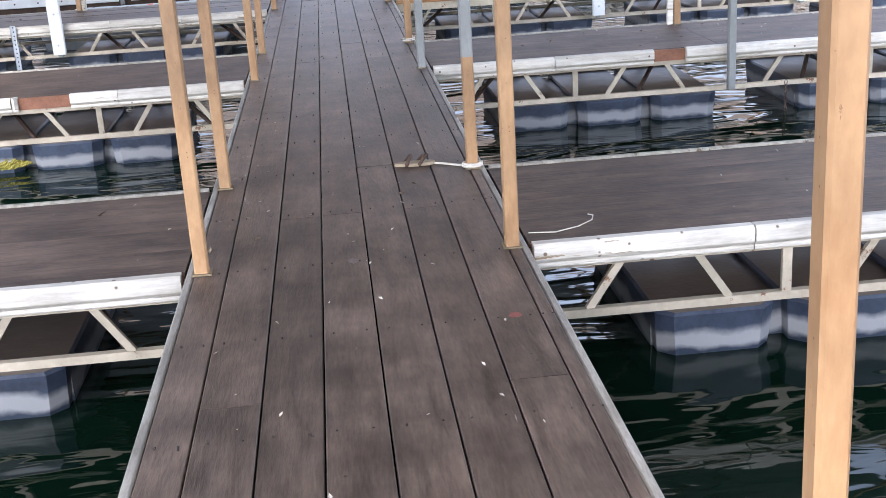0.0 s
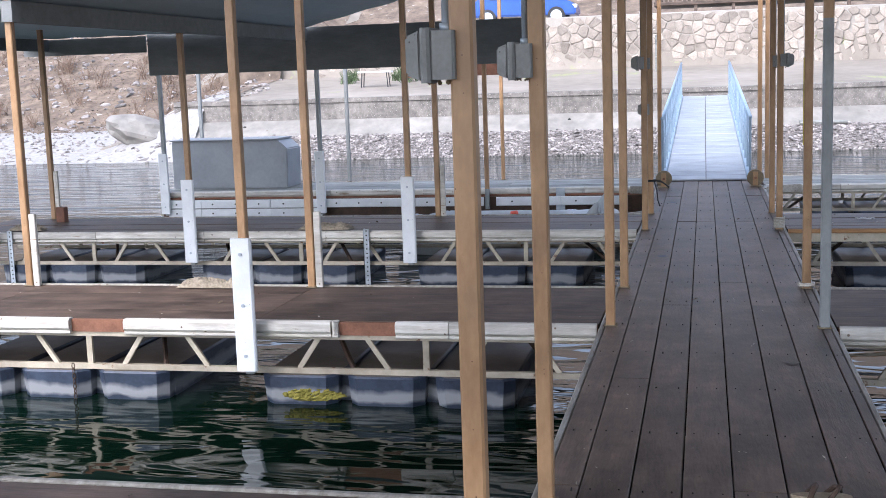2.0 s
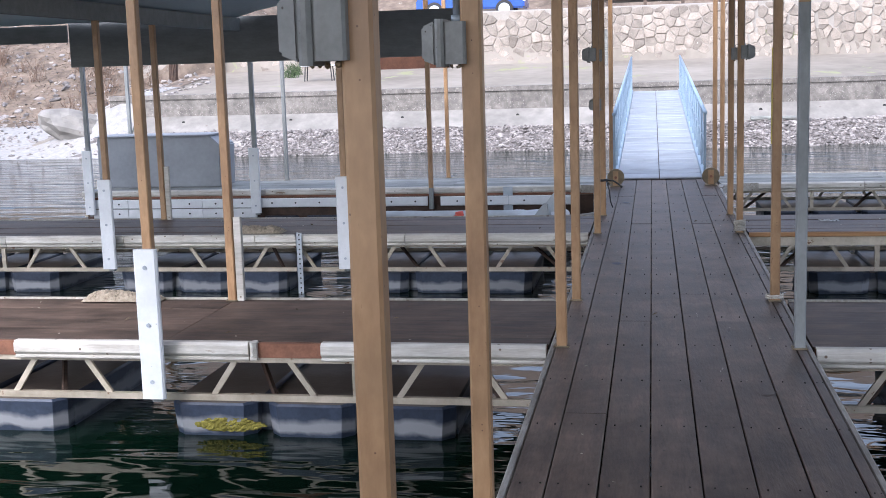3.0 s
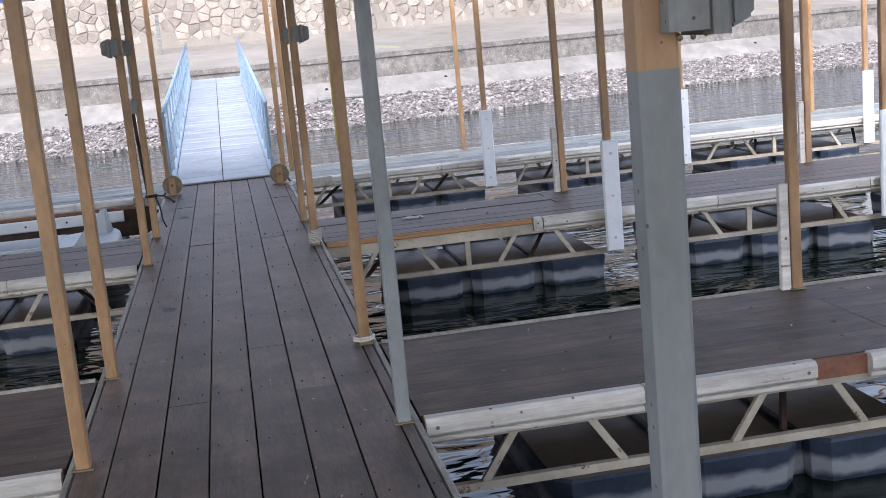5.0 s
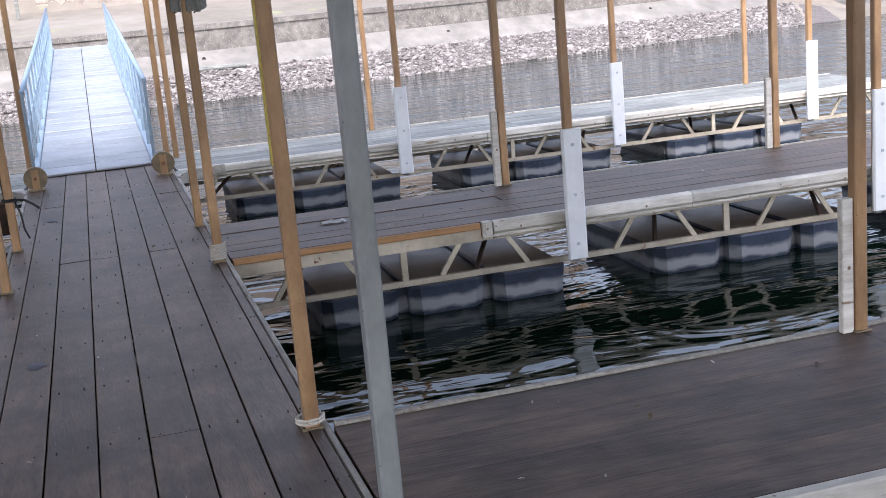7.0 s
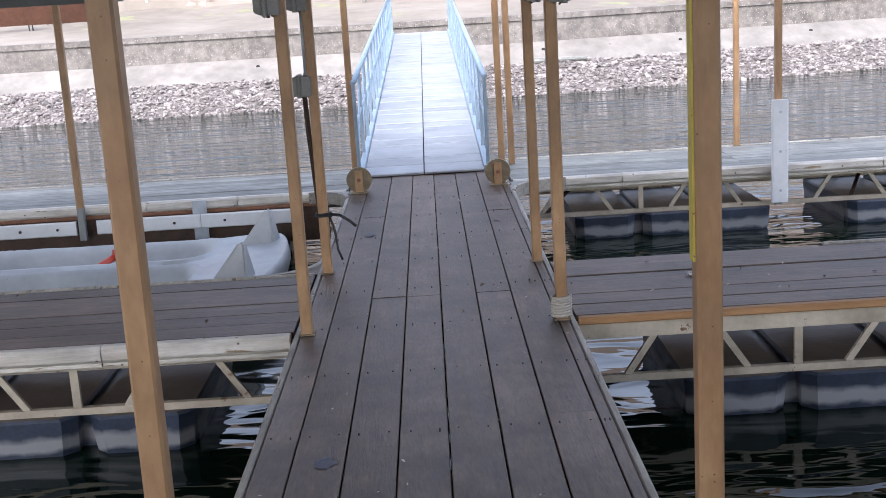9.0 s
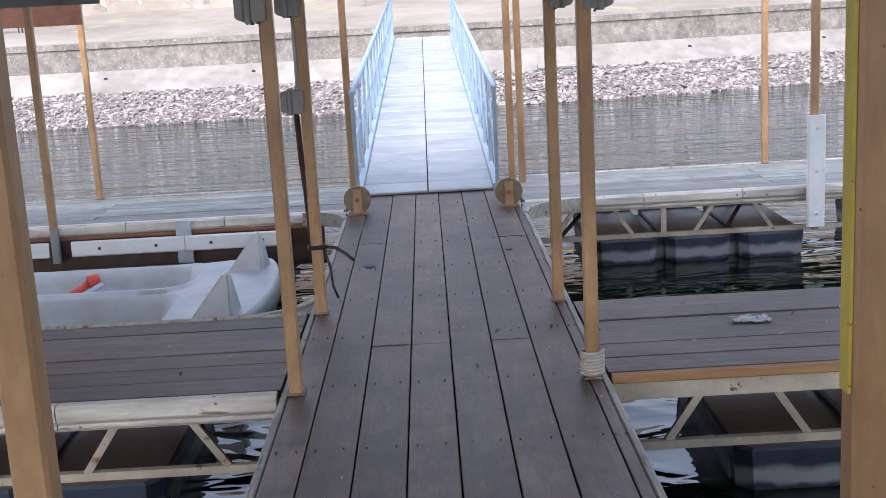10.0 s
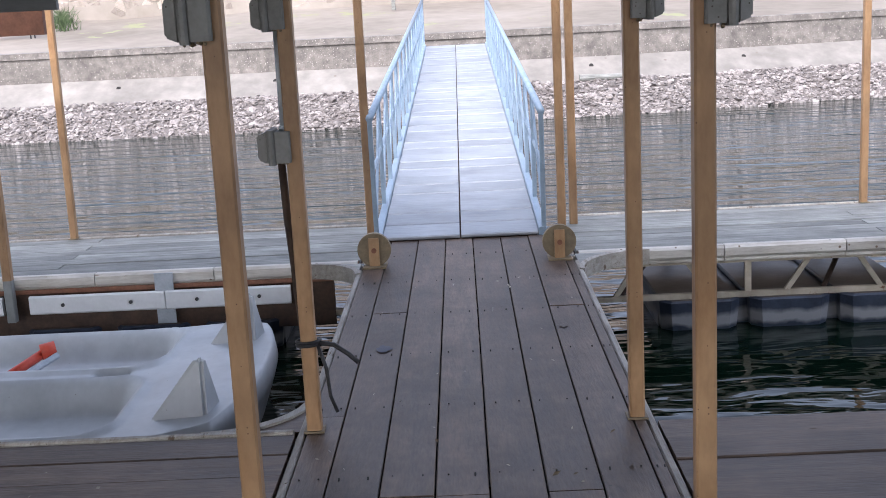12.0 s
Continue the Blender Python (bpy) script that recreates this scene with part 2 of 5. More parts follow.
GREENERY = material("green_brush", (0.035, 0.06, 0.025), (0.09, 0.13, 0.05), 0.8, 0, 6.0, bump=0.0, vary=0.4, island=True)
CAR_BLUE = material("blue_car_paint", (0.02, 0.07, 0.30), (0.03, 0.09, 0.36), 0.2, 0.2, 2.0, bump=0.0)
GLASS_DARK = material("dark_car_glass", (0.02, 0.025, 0.03), (0.03, 0.035, 0.04), 0.08, 0, 2.0, bump=0.0)
SALMON = material("orange_brown_wood", (0.30, 0.15, 0.06), (0.48, 0.27, 0.12), 0.7, 0, 4.0, (0.7, 8, 8), 0.3, (0.16, 0.08, 0.04), 0.66, 4.0, 0.1)
MOSS = material("yellow_green_moss", (0.16, 0.14, 0.02), (0.30, 0.26, 0.05), 0.95, 0, 40.0, bump=0.8)


def water_material():
    m = bpy.data.materials.new("dark_green_lake_water")
    m.use_nodes = True
    n, ln = m.node_tree.nodes, m.node_tree.links.new
    b = n["Principled BSDF"]
    b.inputs["Base Color"].default_value = (0.0020, 0.0085, 0.0048, 1)
    b.inputs["Roughness"].default_value = 0.04
    b.inputs["IOR"].default_value = 1.33
    co = n.new("ShaderNodeTexCoord")
    def ripple(sx, sy, scale, detail, dist):
        v = n.new("ShaderNodeVectorMath"); v.operation = "MULTIPLY"; v.inputs[1].default_value = (sx, sy, 1)
        ln(co.outputs["Object"], v.inputs[0])
        t = n.new("ShaderNodeTexNoise"); t.inputs["Scale"].default_value = scale; t.inputs["Detail"].default_value = detail
        t.inputs["Distortion"].default_value = dist
        ln(v.outputs[0], t.inputs["Vector"])
        return t.outputs["Fac"]
    a, c, patch, wind = ripple(0.5, 1.3, 1.5, 2, 0.8), ripple(0.5, 1.5, 5.0, 2, 0.4), ripple(0.6, 1.0, 0.35, 2, 0.0), ripple(0.10, 1.3, 1.8, 3, 0.9)
    calm = n.new("ShaderNodeMapRange"); calm.inputs["From Min"].default_value, calm.inputs["From Max"].default_value = 0.42, 0.62
    calm.inputs["To Min"].default_value, calm.inputs["To Max"].default_value = 0.04, 0.30
    ln(patch, calm.inputs["Value"])
    mix = n.new("ShaderNodeMath"); mix.operation = "MULTIPLY_ADD"
    ln(c, mix.inputs[0]); ln(calm.outputs[0], mix.inputs[1]); ln(a, mix.inputs[2])
    # open water beyond the docks is rougher, with long low wavelets
    place = n.new("ShaderNodeSeparateXYZ"); ln(co.outputs["Object"], place.inputs[0])
    open_water = n.new("ShaderNodeMapRange")
    open_water.inputs["From Min"].default_value, open_water.inputs["From Max"].default_value = 20.5, 24.0
    open_water.inputs["To Min"].default_value, open_water.inputs["To Max"].default_value = 0.0, 2.8
    ln(place.outputs["Y"], open_water.inputs["Value"])
    more = n.new("ShaderNodeMath"); more.operation = "MULTIPLY_ADD"
    ln(wind, more.inputs[0]); ln(open_water.outputs[0], more.inputs[1]); ln(mix.outputs[0], more.inputs[2])
    mix = more
    bp = n.new("ShaderNodeBump"); bp.inputs["Strength"].default_value = 0.46; bp.inputs["Distance"].default_value = 0.085
    ln(mix.outputs[0], bp.inputs["Height"]); ln(bp.outputs[0], b.inputs["Normal"])
    return m


WATER = water_material()


def ground_material():
    m = material("leaf_litter_bank", (0.085, 0.06, 0.042), (0.23, 0.175, 0.13), 0.95, 0, 0.9, (1, 1, 1), 0.6, (0.36, 0.33, 0.29), 0.62, 2.2, 0.02, stain=0.35)
    return m


LITTER = ground_material()
# dark colour for the shade in the gaps between the rocks
GAP_GROUND = material("dark_gap_ground", (0.07, 0.06, 0.055), (0.17, 0.15, 0.14), 0.8, 0, 9.0, bump=0.6)
SAND = material("pale_packed_earth", (0.15, 0.128, 0.10), (0.27, 0.237, 0.20), 0.95, 0, 0.35, (1, 1, 1), 0.4, (0.24, 0.25, 0.13), 0.60, 0.5, 0.02)
PEBBLE = material("pale_pebble_beach", (0.20, 0.19, 0.18), (0.36, 0.345, 0.33), 0.9, 0, 6.0, (1, 1, 1), 0.8, (0.22, 0.20, 0.19), 0.62, 8.0, 0.02)


# ---- builders ----
def box(bm, x0, x1, y0, y1, z0, z1, c=0.0):
    """A box, its long edges chamfered by c."""
    if c <= 0:
        v = [bm.verts.new(p) for p in ((x0, y0, z0), (x1, y0, z0), (x1, y1, z0), (x0, y1, z0), (x0, y0, z1), (x1, y0, z1), (x1, y1, z1), (x0, y1, z1))]
        for f in ((3, 2, 1, 0), (4, 5, 6, 7), (0, 1, 5, 4), (1, 2, 6, 5), (2, 3, 7, 6), (3, 0, 4, 7)):
            bm.faces.new([v[i] for i in f])
        return bm
    lens = (x1 - x0, y1 - y0, z1 - z0)
    ax = lens.index(max(lens))
    lo, hi = [(x0, y0, z0), (x1, y1, z1)]
    u, w = [i for i in range(3) if i != ax]
    c = min(c, lens[u] * 0.45, lens[w] * 0.45)
    ring = [(lo[u] + c, lo[w]), (hi[u] - c, lo[w]), (hi[u], lo[w] + c), (hi[u], hi[w] - c), (hi[u] - c, hi[w]), (lo[u] + c, hi[w]), (lo[u], hi[w] - c), (lo[u], lo[w] + c)]
    rings = []
    for a in (lo[ax], hi[ax]):
        r = []
        for p, q in ring:
            co = [0, 0, 0]; co[ax], co[u], co[w] = a, p, q
            r.append(bm.verts.new(co))
        rings.append(r)
    for i in range(8):
        bm.faces.new((rings[0][i], rings[0][(i + 1) % 8], rings[1][(i + 1) % 8], rings[1][i]))
    bm.faces.new(rings[0][::-1]); bm.faces.new(rings[1])
    return bm


def tube(bm, a, b, r0, r1=None, n=8, cap=True):
    a, b = Vector(a), Vector(b)
    r1 = r0 if r1 is None else r1
    q = (b - a).to_track_quat("Z", "Y")
    rings = []
    for p, r in ((a, r0), (b, r1)):
        rings.append([bm.verts.new(p + q @ Vector((r * math.cos(k * math.tau / n), r * math.sin(k * math.tau / n), 0))) for k in range(n)])
    for i in range(n):
        bm.faces.new((rings[0][i], rings[0][(i + 1) % n], rings[1][(i + 1) % n], rings[1][i]))
    if cap:
        bm.faces.new(rings[0][::-1]); bm.faces.new(rings[1])
    return bm


def bar(bm, a, b, w, d):
    """A flat bar from a to b in a plane of equal y: w wide in that plane, d deep along y."""
    a, b = Vector(a), Vector(b)
    s = (b - a).normalized().cross(Vector((0, 1, 0))) * (w / 2)
    v = [bm.verts.new(p + k * s + Vector((0, j * d / 2, 0))) for p in (a, b) for k, j in ((-1, -1), (1, -1), (1, 1), (-1, 1))]
    for f in ((0, 1, 2, 3), (7, 6, 5, 4), (0, 4, 5, 1), (1, 5, 6, 2), (2, 6, 7, 3), (3, 7, 4, 0)):
        bm.faces.new([v[i] for i in f])
    return bm


def path_tube(bm, pts, r, n=6):
    last = None
    pts = [Vector(p) for p in pts]
    for i, p in enumerate(pts):
        d = (pts[min(i + 1, len(pts) - 1)] - pts[max(i - 1, 0)]).normalized()
        q = d.to_track_quat("Z", "Y")
        ring = [bm.verts.new(p + q @ Vector((r * math.cos(k * math.tau / n), r * math.sin(k * math.tau / n), 0))) for k in range(n)]
        if last:
            for k in range(n):
                bm.faces.new((last[k], last[(k + 1) % n], ring[(k + 1) % n], ring[k]))
        else:
            bm.faces.new(ring[::-1])
        last = ring
    bm.faces.new(last)
    return bm


def prism(bm, outline, y0, y1):
    """An outline of (x, z) pairs, drawn out from y0 to y1."""
    a = [bm.verts.new((x, y0, z)) for x, z in outline]
    b = [bm.verts.new((x, y1, z)) for x, z in outline]
    bm.faces.new(a); bm.faces.new(b[::-1])
    for i in range(len(a)):
        j = (i + 1) % len(a)
        bm.faces.new((a[j], a[i], b[i], b[j]))
    return bm


def mesh_of(name, bm, mat, smooth=False):
    bmesh.ops.recalc_face_normals(bm, faces=bm.faces)
    me = bpy.data.meshes.new(name)
    bm.to_mesh(me)
    bm.free()
    me.materials.append(mat)
    if smooth:
        for p in me.polygons:
            p.use_smooth = True
    return me


def part(name, bm, mat, parent, label="", smooth=False):
    ob = new(name, mesh_of(name, bm, mat, smooth))
    ob.parent = parent
    return tagged(ob, label)


def put(name, me, parent, at=(0, 0, 0)):
    """An object on a mesh that it shares with its like."""
    ob = new(name, me)
    ob.parent = parent
    ob.location = at
    return ob


def thing(name, at, label, category, group="", kind=""):
    ob = new(name)
    ob.location = at
    return tagged(ob, label, category, group, kind)


B = bmesh.new
FRONT = (1.04, 5.78, 10.512, 15.285, 20.04)   # near edges of the cross docks
WIDE = 1.41
HALF = 0.70                                # half of the main walkway
WATER_Z = -0.60
BAY = 2.557


def shore(x):
    return 35.4 + (0.20 * (x - 3) if x > 3 else 0) - (0.02 * (x + 12) if x < -12 else 0)
# ---- lake, banks and roof ----
bm = B()
g = bmesh.ops.create_grid(bm, x_segments=1, y_segments=1, size=1)
for v in bm.verts:
    v.co = (v.co.x * 300, v.co.y * 170 - 125, 0)
lake = new("water", mesh_of("water", bm, WATER))
lake.location = (0, 0, WATER_Z)
tagged(lake, "dark green rippled lake water", "water", kind="structure")


def bank(x, y):
    """Height of the land."""
    s = y - shore(x)
    low = -0.62 + 0.60 * s if s < 1.05 else 0.0 + 0.25 * (s - 1.05)
    if s > 1.9:
        low = 1.02 + min((s - 1.9) * 0.1, 0.72)
    if s > 9.2:
        low = 3.45 + min(max(s - 20, 0) * 0.42, 42)
    hill = -0.62 + 0.15 * s if s < 6 else 0.28 + min(0.36 * (s - 6), 45)
    k = min(max((-16.0 - x) / 2.5, 0), 1)
    z = low * (1 - k) + hill * k
    ramp = -0.62 + 0.115 * s if s < 30 else 2.83 + min((s - 30) * 0.4, 42)
    k = min(max((x - 21) / 3, 0), 1)
    z = z * (1 - k) + ramp * k
    return max(z, -2.0) + (0.05 * noise.noise((x * 0.7, y * 0.7, 0)) if s > 2 else 0)


def land(name, xs, steps, mat, label, lift=0.0):
    verts, faces = [], []
    for x in xs:
        for s in steps:
            y = shore(x) + s
            verts.append((x, y, bank(x, y) + lift))
    k = len(steps)
    for i in range(len(xs) - 1):
        for j in range(k - 1):
            faces.append((i * k + j, (i + 1) * k + j, (i + 1) * k + j + 1, i * k + j + 1))
    me = bpy.data.meshes.new(name)
    me.from_pydata(verts, [], faces)
    me.materials.append(mat)
    for p in me.polygons:
        p.use_smooth = True
    return tagged(new(name, me), label, "ground", kind="structure")


far_steps = [-3, -1, 0, 0.4, 0.8, 1.04, 1.06, 1.5, 1.89, 1.91, 2.5, 3, 4, 5, 6, 7, 8, 9, 9.15, 9.25, 10, 11, 12, 14, 17, 20, 25, 30, 40, 60, 90, 150, 300]
land("ground", [-250, -150, -100, -70, -50, -40] + [-35 + 0.8 * i for i in range(100)] + [50, 70, 120, 250], far_steps, SAND, "pale bare earth rising behind the sea wall")
# strip added under the riprap, painted dark so the gaps look shaded
land("ground_gravel", [-17 + 0.8 * i for i in range(50)], [-1.2, -0.4, 0, 0.3, 0.6, 0.9, 1.04], GAP_GROUND, "dark ground strip added under the broken rock to darken its gaps", 0.012)
land("ground_hill", [-250, -180, -130, -100, -80, -60, -45] + [-36 + 2 * i for i in range(60)] + [95, 120, 160, 250], [20, 22, 25, 30, 40, 60, 90, 130], LITTER, "brown wooded hillside behind the shore", 0.06)
# leafy slope and pebble beach
land("ground_slope", [-120, -80, -60, -45] + [-38 + 0.6 * i for i in range(39)], [5.0, 5.5] + [6 + 0.7 * i for i in range(40)] + [40, 60, 90], LITTER, "brown leaf-covered hillside above the beach", 0.02)
land("ground_beach", [-80, -60, -45] + [-38 + 0.6 * i for i in range(39)], [-1, 0, 1, 2, 3, 4, 5, 5.2], PEBBLE, "pale pebble beach at the water's edge", 0.015)


def follow(name, profile, x0, x1, step, mat, label, category):
    """A profile of (s, z) pairs carried along the shore line."""
    verts, faces = [], []
    n, k = int((x1 - x0) / step) + 1, len(profile)
    for i in range(n):
        x = x0 + i * step
        for s, z in profile:
            verts.append((x, shore(x) + s, z))
    for i in range(n - 1):
        for j in range(k):
            faces.append((i * k + j, (i + 1) * k + j, (i + 1) * k + (j + 1) % k, i * k + (j + 1) % k))
    faces += [tuple(range(k)), tuple((n - 1) * k + j for j in range(k))[::-1]]
    me = bpy.data.meshes.new(name)
    me.from_pydata(verts, [], faces)
    me.materials.append(mat)
    return tagged(new(name, me), label, category, kind="structure")


ledge = follow("wall_ledge", [(0.95, -0.5), (1.0, -0.01), (1.08, 0.03), (1.75, 0.44), (1.8, 0.47), (1.95, 0.48), (1.95, -0.5)], -16.2, 21.0, 0.75, CONCRETE, "pale sloping concrete ledge with small drain holes", "sea wall")
seawall = follow("wall_sea", [(1.84, 0.40), (1.86, 1.0), (1.82, 0.98), (1.82, 1.11), (2.15, 1.12), (2.15, 0.3)], -16.2, 40.0, 0.8, AGGREGATE, "rough grey aggregate concrete sea wall", "sea wall")
hole = bmesh.new()
tube(hole, (0, -0.01, 0), (0, 0.05, 0), 0.045, n=10)
hole = mesh_of("drain_hole", hole, DARK)
for x in [-13.75 + 3.3 * i for i in range(10)]:
    put("drain_hole", hole, ledge, (x, shore(x) + 1.52, 0.30))

# roof: pale sheet over the slips, with beams along the rows
def roof(x0, z0, x1, z1, y0, y1, name, label):
    bm = B()
    n = int(abs(x1 - x0) / 0.3)
    top, bot = [], []
    for i in range(n + 1):
        x = x0 + (x1 - x0) * i / n
        z = z0 + (z1 - z0) * i / n + (0.015 if i % 2 else 0)
        bot.append([bm.verts.new((x, y, z)) for y in (y0, y1)])
        top.append([bm.verts.new((x, y, z + 0.05)) for y in (y0, y1)])
    for i in range(n):
        bm.faces.new((bot[i][0], bot[i][1], bot[i + 1][1], bot[i + 1][0]))
        bm.faces.new((top[i][0], top[i + 1][0], top[i + 1][1], top[i][1]))
        for j in (0, 1):
            bm.faces.new((bot[i][j], bot[i + 1][j], top[i + 1][j], top[i][j]))
    for i in (0, n):
        bm.faces.new((bot[i][0], bot[i][1], top[i][1], top[i][0]))
    ob = new(name, mesh_of(name, bm, ROOF))
    return tagged(ob, label, "roof", kind="structure")


roof(-10.3, 2.42, -5.75, 2.42, 11.8, 19.43, "ceiling_1", "pale blue corrugated metal roof over the slips")
roof(-5.75, 2.42, -0.1, 3.70, 11.8, 19.43, "ceiling_3", "pale blue corrugated metal roof rising to the walkway")
# unseen flat sheets, added and sized to shade the walkway and docks
roof(-0.1, 3.7, 5.2, 3.7, -0.8, 18.4, "ceiling_2", "unseen flat metal roof added to shade the walkway")
roof(-4.6, 3.7, -0.1, 3.7, -0.8, 11.7, "ceiling_4", "unseen flat metal roof added to shade the walkway")
for x in (-9.9, -5.75):
    bm = B()
    box(bm, x - 0.05, x + 0.05, 11.8, 19.43, 2.24, 2.415)
    tagged(new("trim_beam", mesh_of("trim_beam", bm, BEAM)), "grey steel roof beam under the metal sheet", "beam", kind="structure")
bm = B()
box(bm, -8.25, -2.5, 19.491, 19.538, 1.82, 2.44)
tagged(new("trim_fascia", mesh_of("trim_fascia", bm, BEAM)), "dark grey fascia board across the roof's end", "fascia", kind="structure")
bm = B()
box(bm, -10.3, -8.27, 19.46, 19.50, 2.17, 2.41)
tagged(new("trim_header", mesh_of("trim_header", bm, BEAM)), "grey header beam beside the fascia board", "beam", kind="structure")
bm = B()
box(bm, -4.6, -2.95, 20.525, 20.583, 1.66, 1.9)
tagged(new("trim_board", mesh_of("trim_board", bm, RUST)), "brown wooden board behind the fascia", "board", kind="structure")
# ---- main walkway ----
walkway = thing("floor_walkway", (0, 0, 0), "brown stained plank walkway over the water", "walkway", kind="structure")
EDGES = [-0.715, -0.57, -0.365, -0.16, 0.042, 0.25, 0.455, 0.66, 0.715]
rng = random.Random(4)
meshes = {}
for i in range(8):
    x0, x1 = EDGES[i] + 0.003, EDGES[i + 1] - 0.003
    joints = [-3.6] + [1.768 + 4.73 * k + (0.0 if i in (2, 3, 5) else (-2.1 if i in (1, 6) else 0.9)) for k in range(5)] + [21.011]
    joints = [j for j in joints if j < 20.1] + [20.69]
    for a, b in zip(joints, joints[1:]):
        if b - a < 0.3:
            continue
        bm = B()
        dz = rng.uniform(-0.003, 0.003)
        box(bm, x0, x1, -(b - a) / 2 + 0.0025, (b - a) / 2 - 0.0025, -0.04, dz, 0.004)
        put("plank", mesh_of("plank", bm, WOOD_DECK), walkway, (0, (a + b) / 2, 0))
for sx in (-1, 1):
    bm = B()
    box(bm, sx * 0.735 - 0.018, sx * 0.735 + 0.018, -3, 19.8, -0.10, -0.004, 0.008)
    part("edge_trim", bm, TRIM, walkway, "worn pale edge trim")
    bm = B()
    box(bm, sx * 0.69 - 0.02, sx * 0.69 + 0.02, -3, 20.67, -0.42, -0.045)
    part("stringer", bm, DARK_RUST, walkway, "dark steel stringer")
for k, y in enumerate((3.2, 4.45, 8.107, 9.252, 12.833, 14.084, 17.675, 18.87)):
    bm = B()
    box(bm, -0.5, 0.5, y - 0.25, y + 0.25, -0.8, -0.42, 0.04)
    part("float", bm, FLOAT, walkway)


# ---- cross docks ----
def float_block(parent, x0, x1, y0, y1, seed):
    """A ribbed black float: lobes with narrow waists between them."""
    n = 3
    w = (x1 - x0) / n
    for i in range(n):
        bm = B()
        a, b = x0 + i * w + 0.035, x0 + (i + 1) * w - 0.035
        ch = 0.07
        zs = ((-0.385, 0.012), (-0.40, 0.0), (-0.56, 0.012), (-0.62, 0.02), (-0.8, 0.04))
        rings = []
        for z, d in zs:
            p = ((a + d + ch, y0 + d), (b - d - ch, y0 + d), (b - d, y0 + d + ch), (b - d, y1 - d - ch), (b - d - ch, y1 - d), (a + d + ch, y1 - d), (a + d, y1 - d - ch), (a + d, y0 + d + ch))
            rings.append([bm.verts.new((x, y, z)) for x, y in p])
        bm.faces.new(rings[0]); bm.faces.new(rings[-1][::-1])
        for r0, r1 in zip(rings, rings[1:]):
            for k in range(8):
                bm.faces.new((r0[k], r0[(k + 1) % 8], r1[(k + 1) % 8], r1[k]))
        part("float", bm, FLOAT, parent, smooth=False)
    bm = B()
    box(bm, x0 + 0.04, x1 - 0.04, y0 + 0.16, y1 - 0.16, -0.8, -0.42)
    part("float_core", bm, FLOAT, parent)


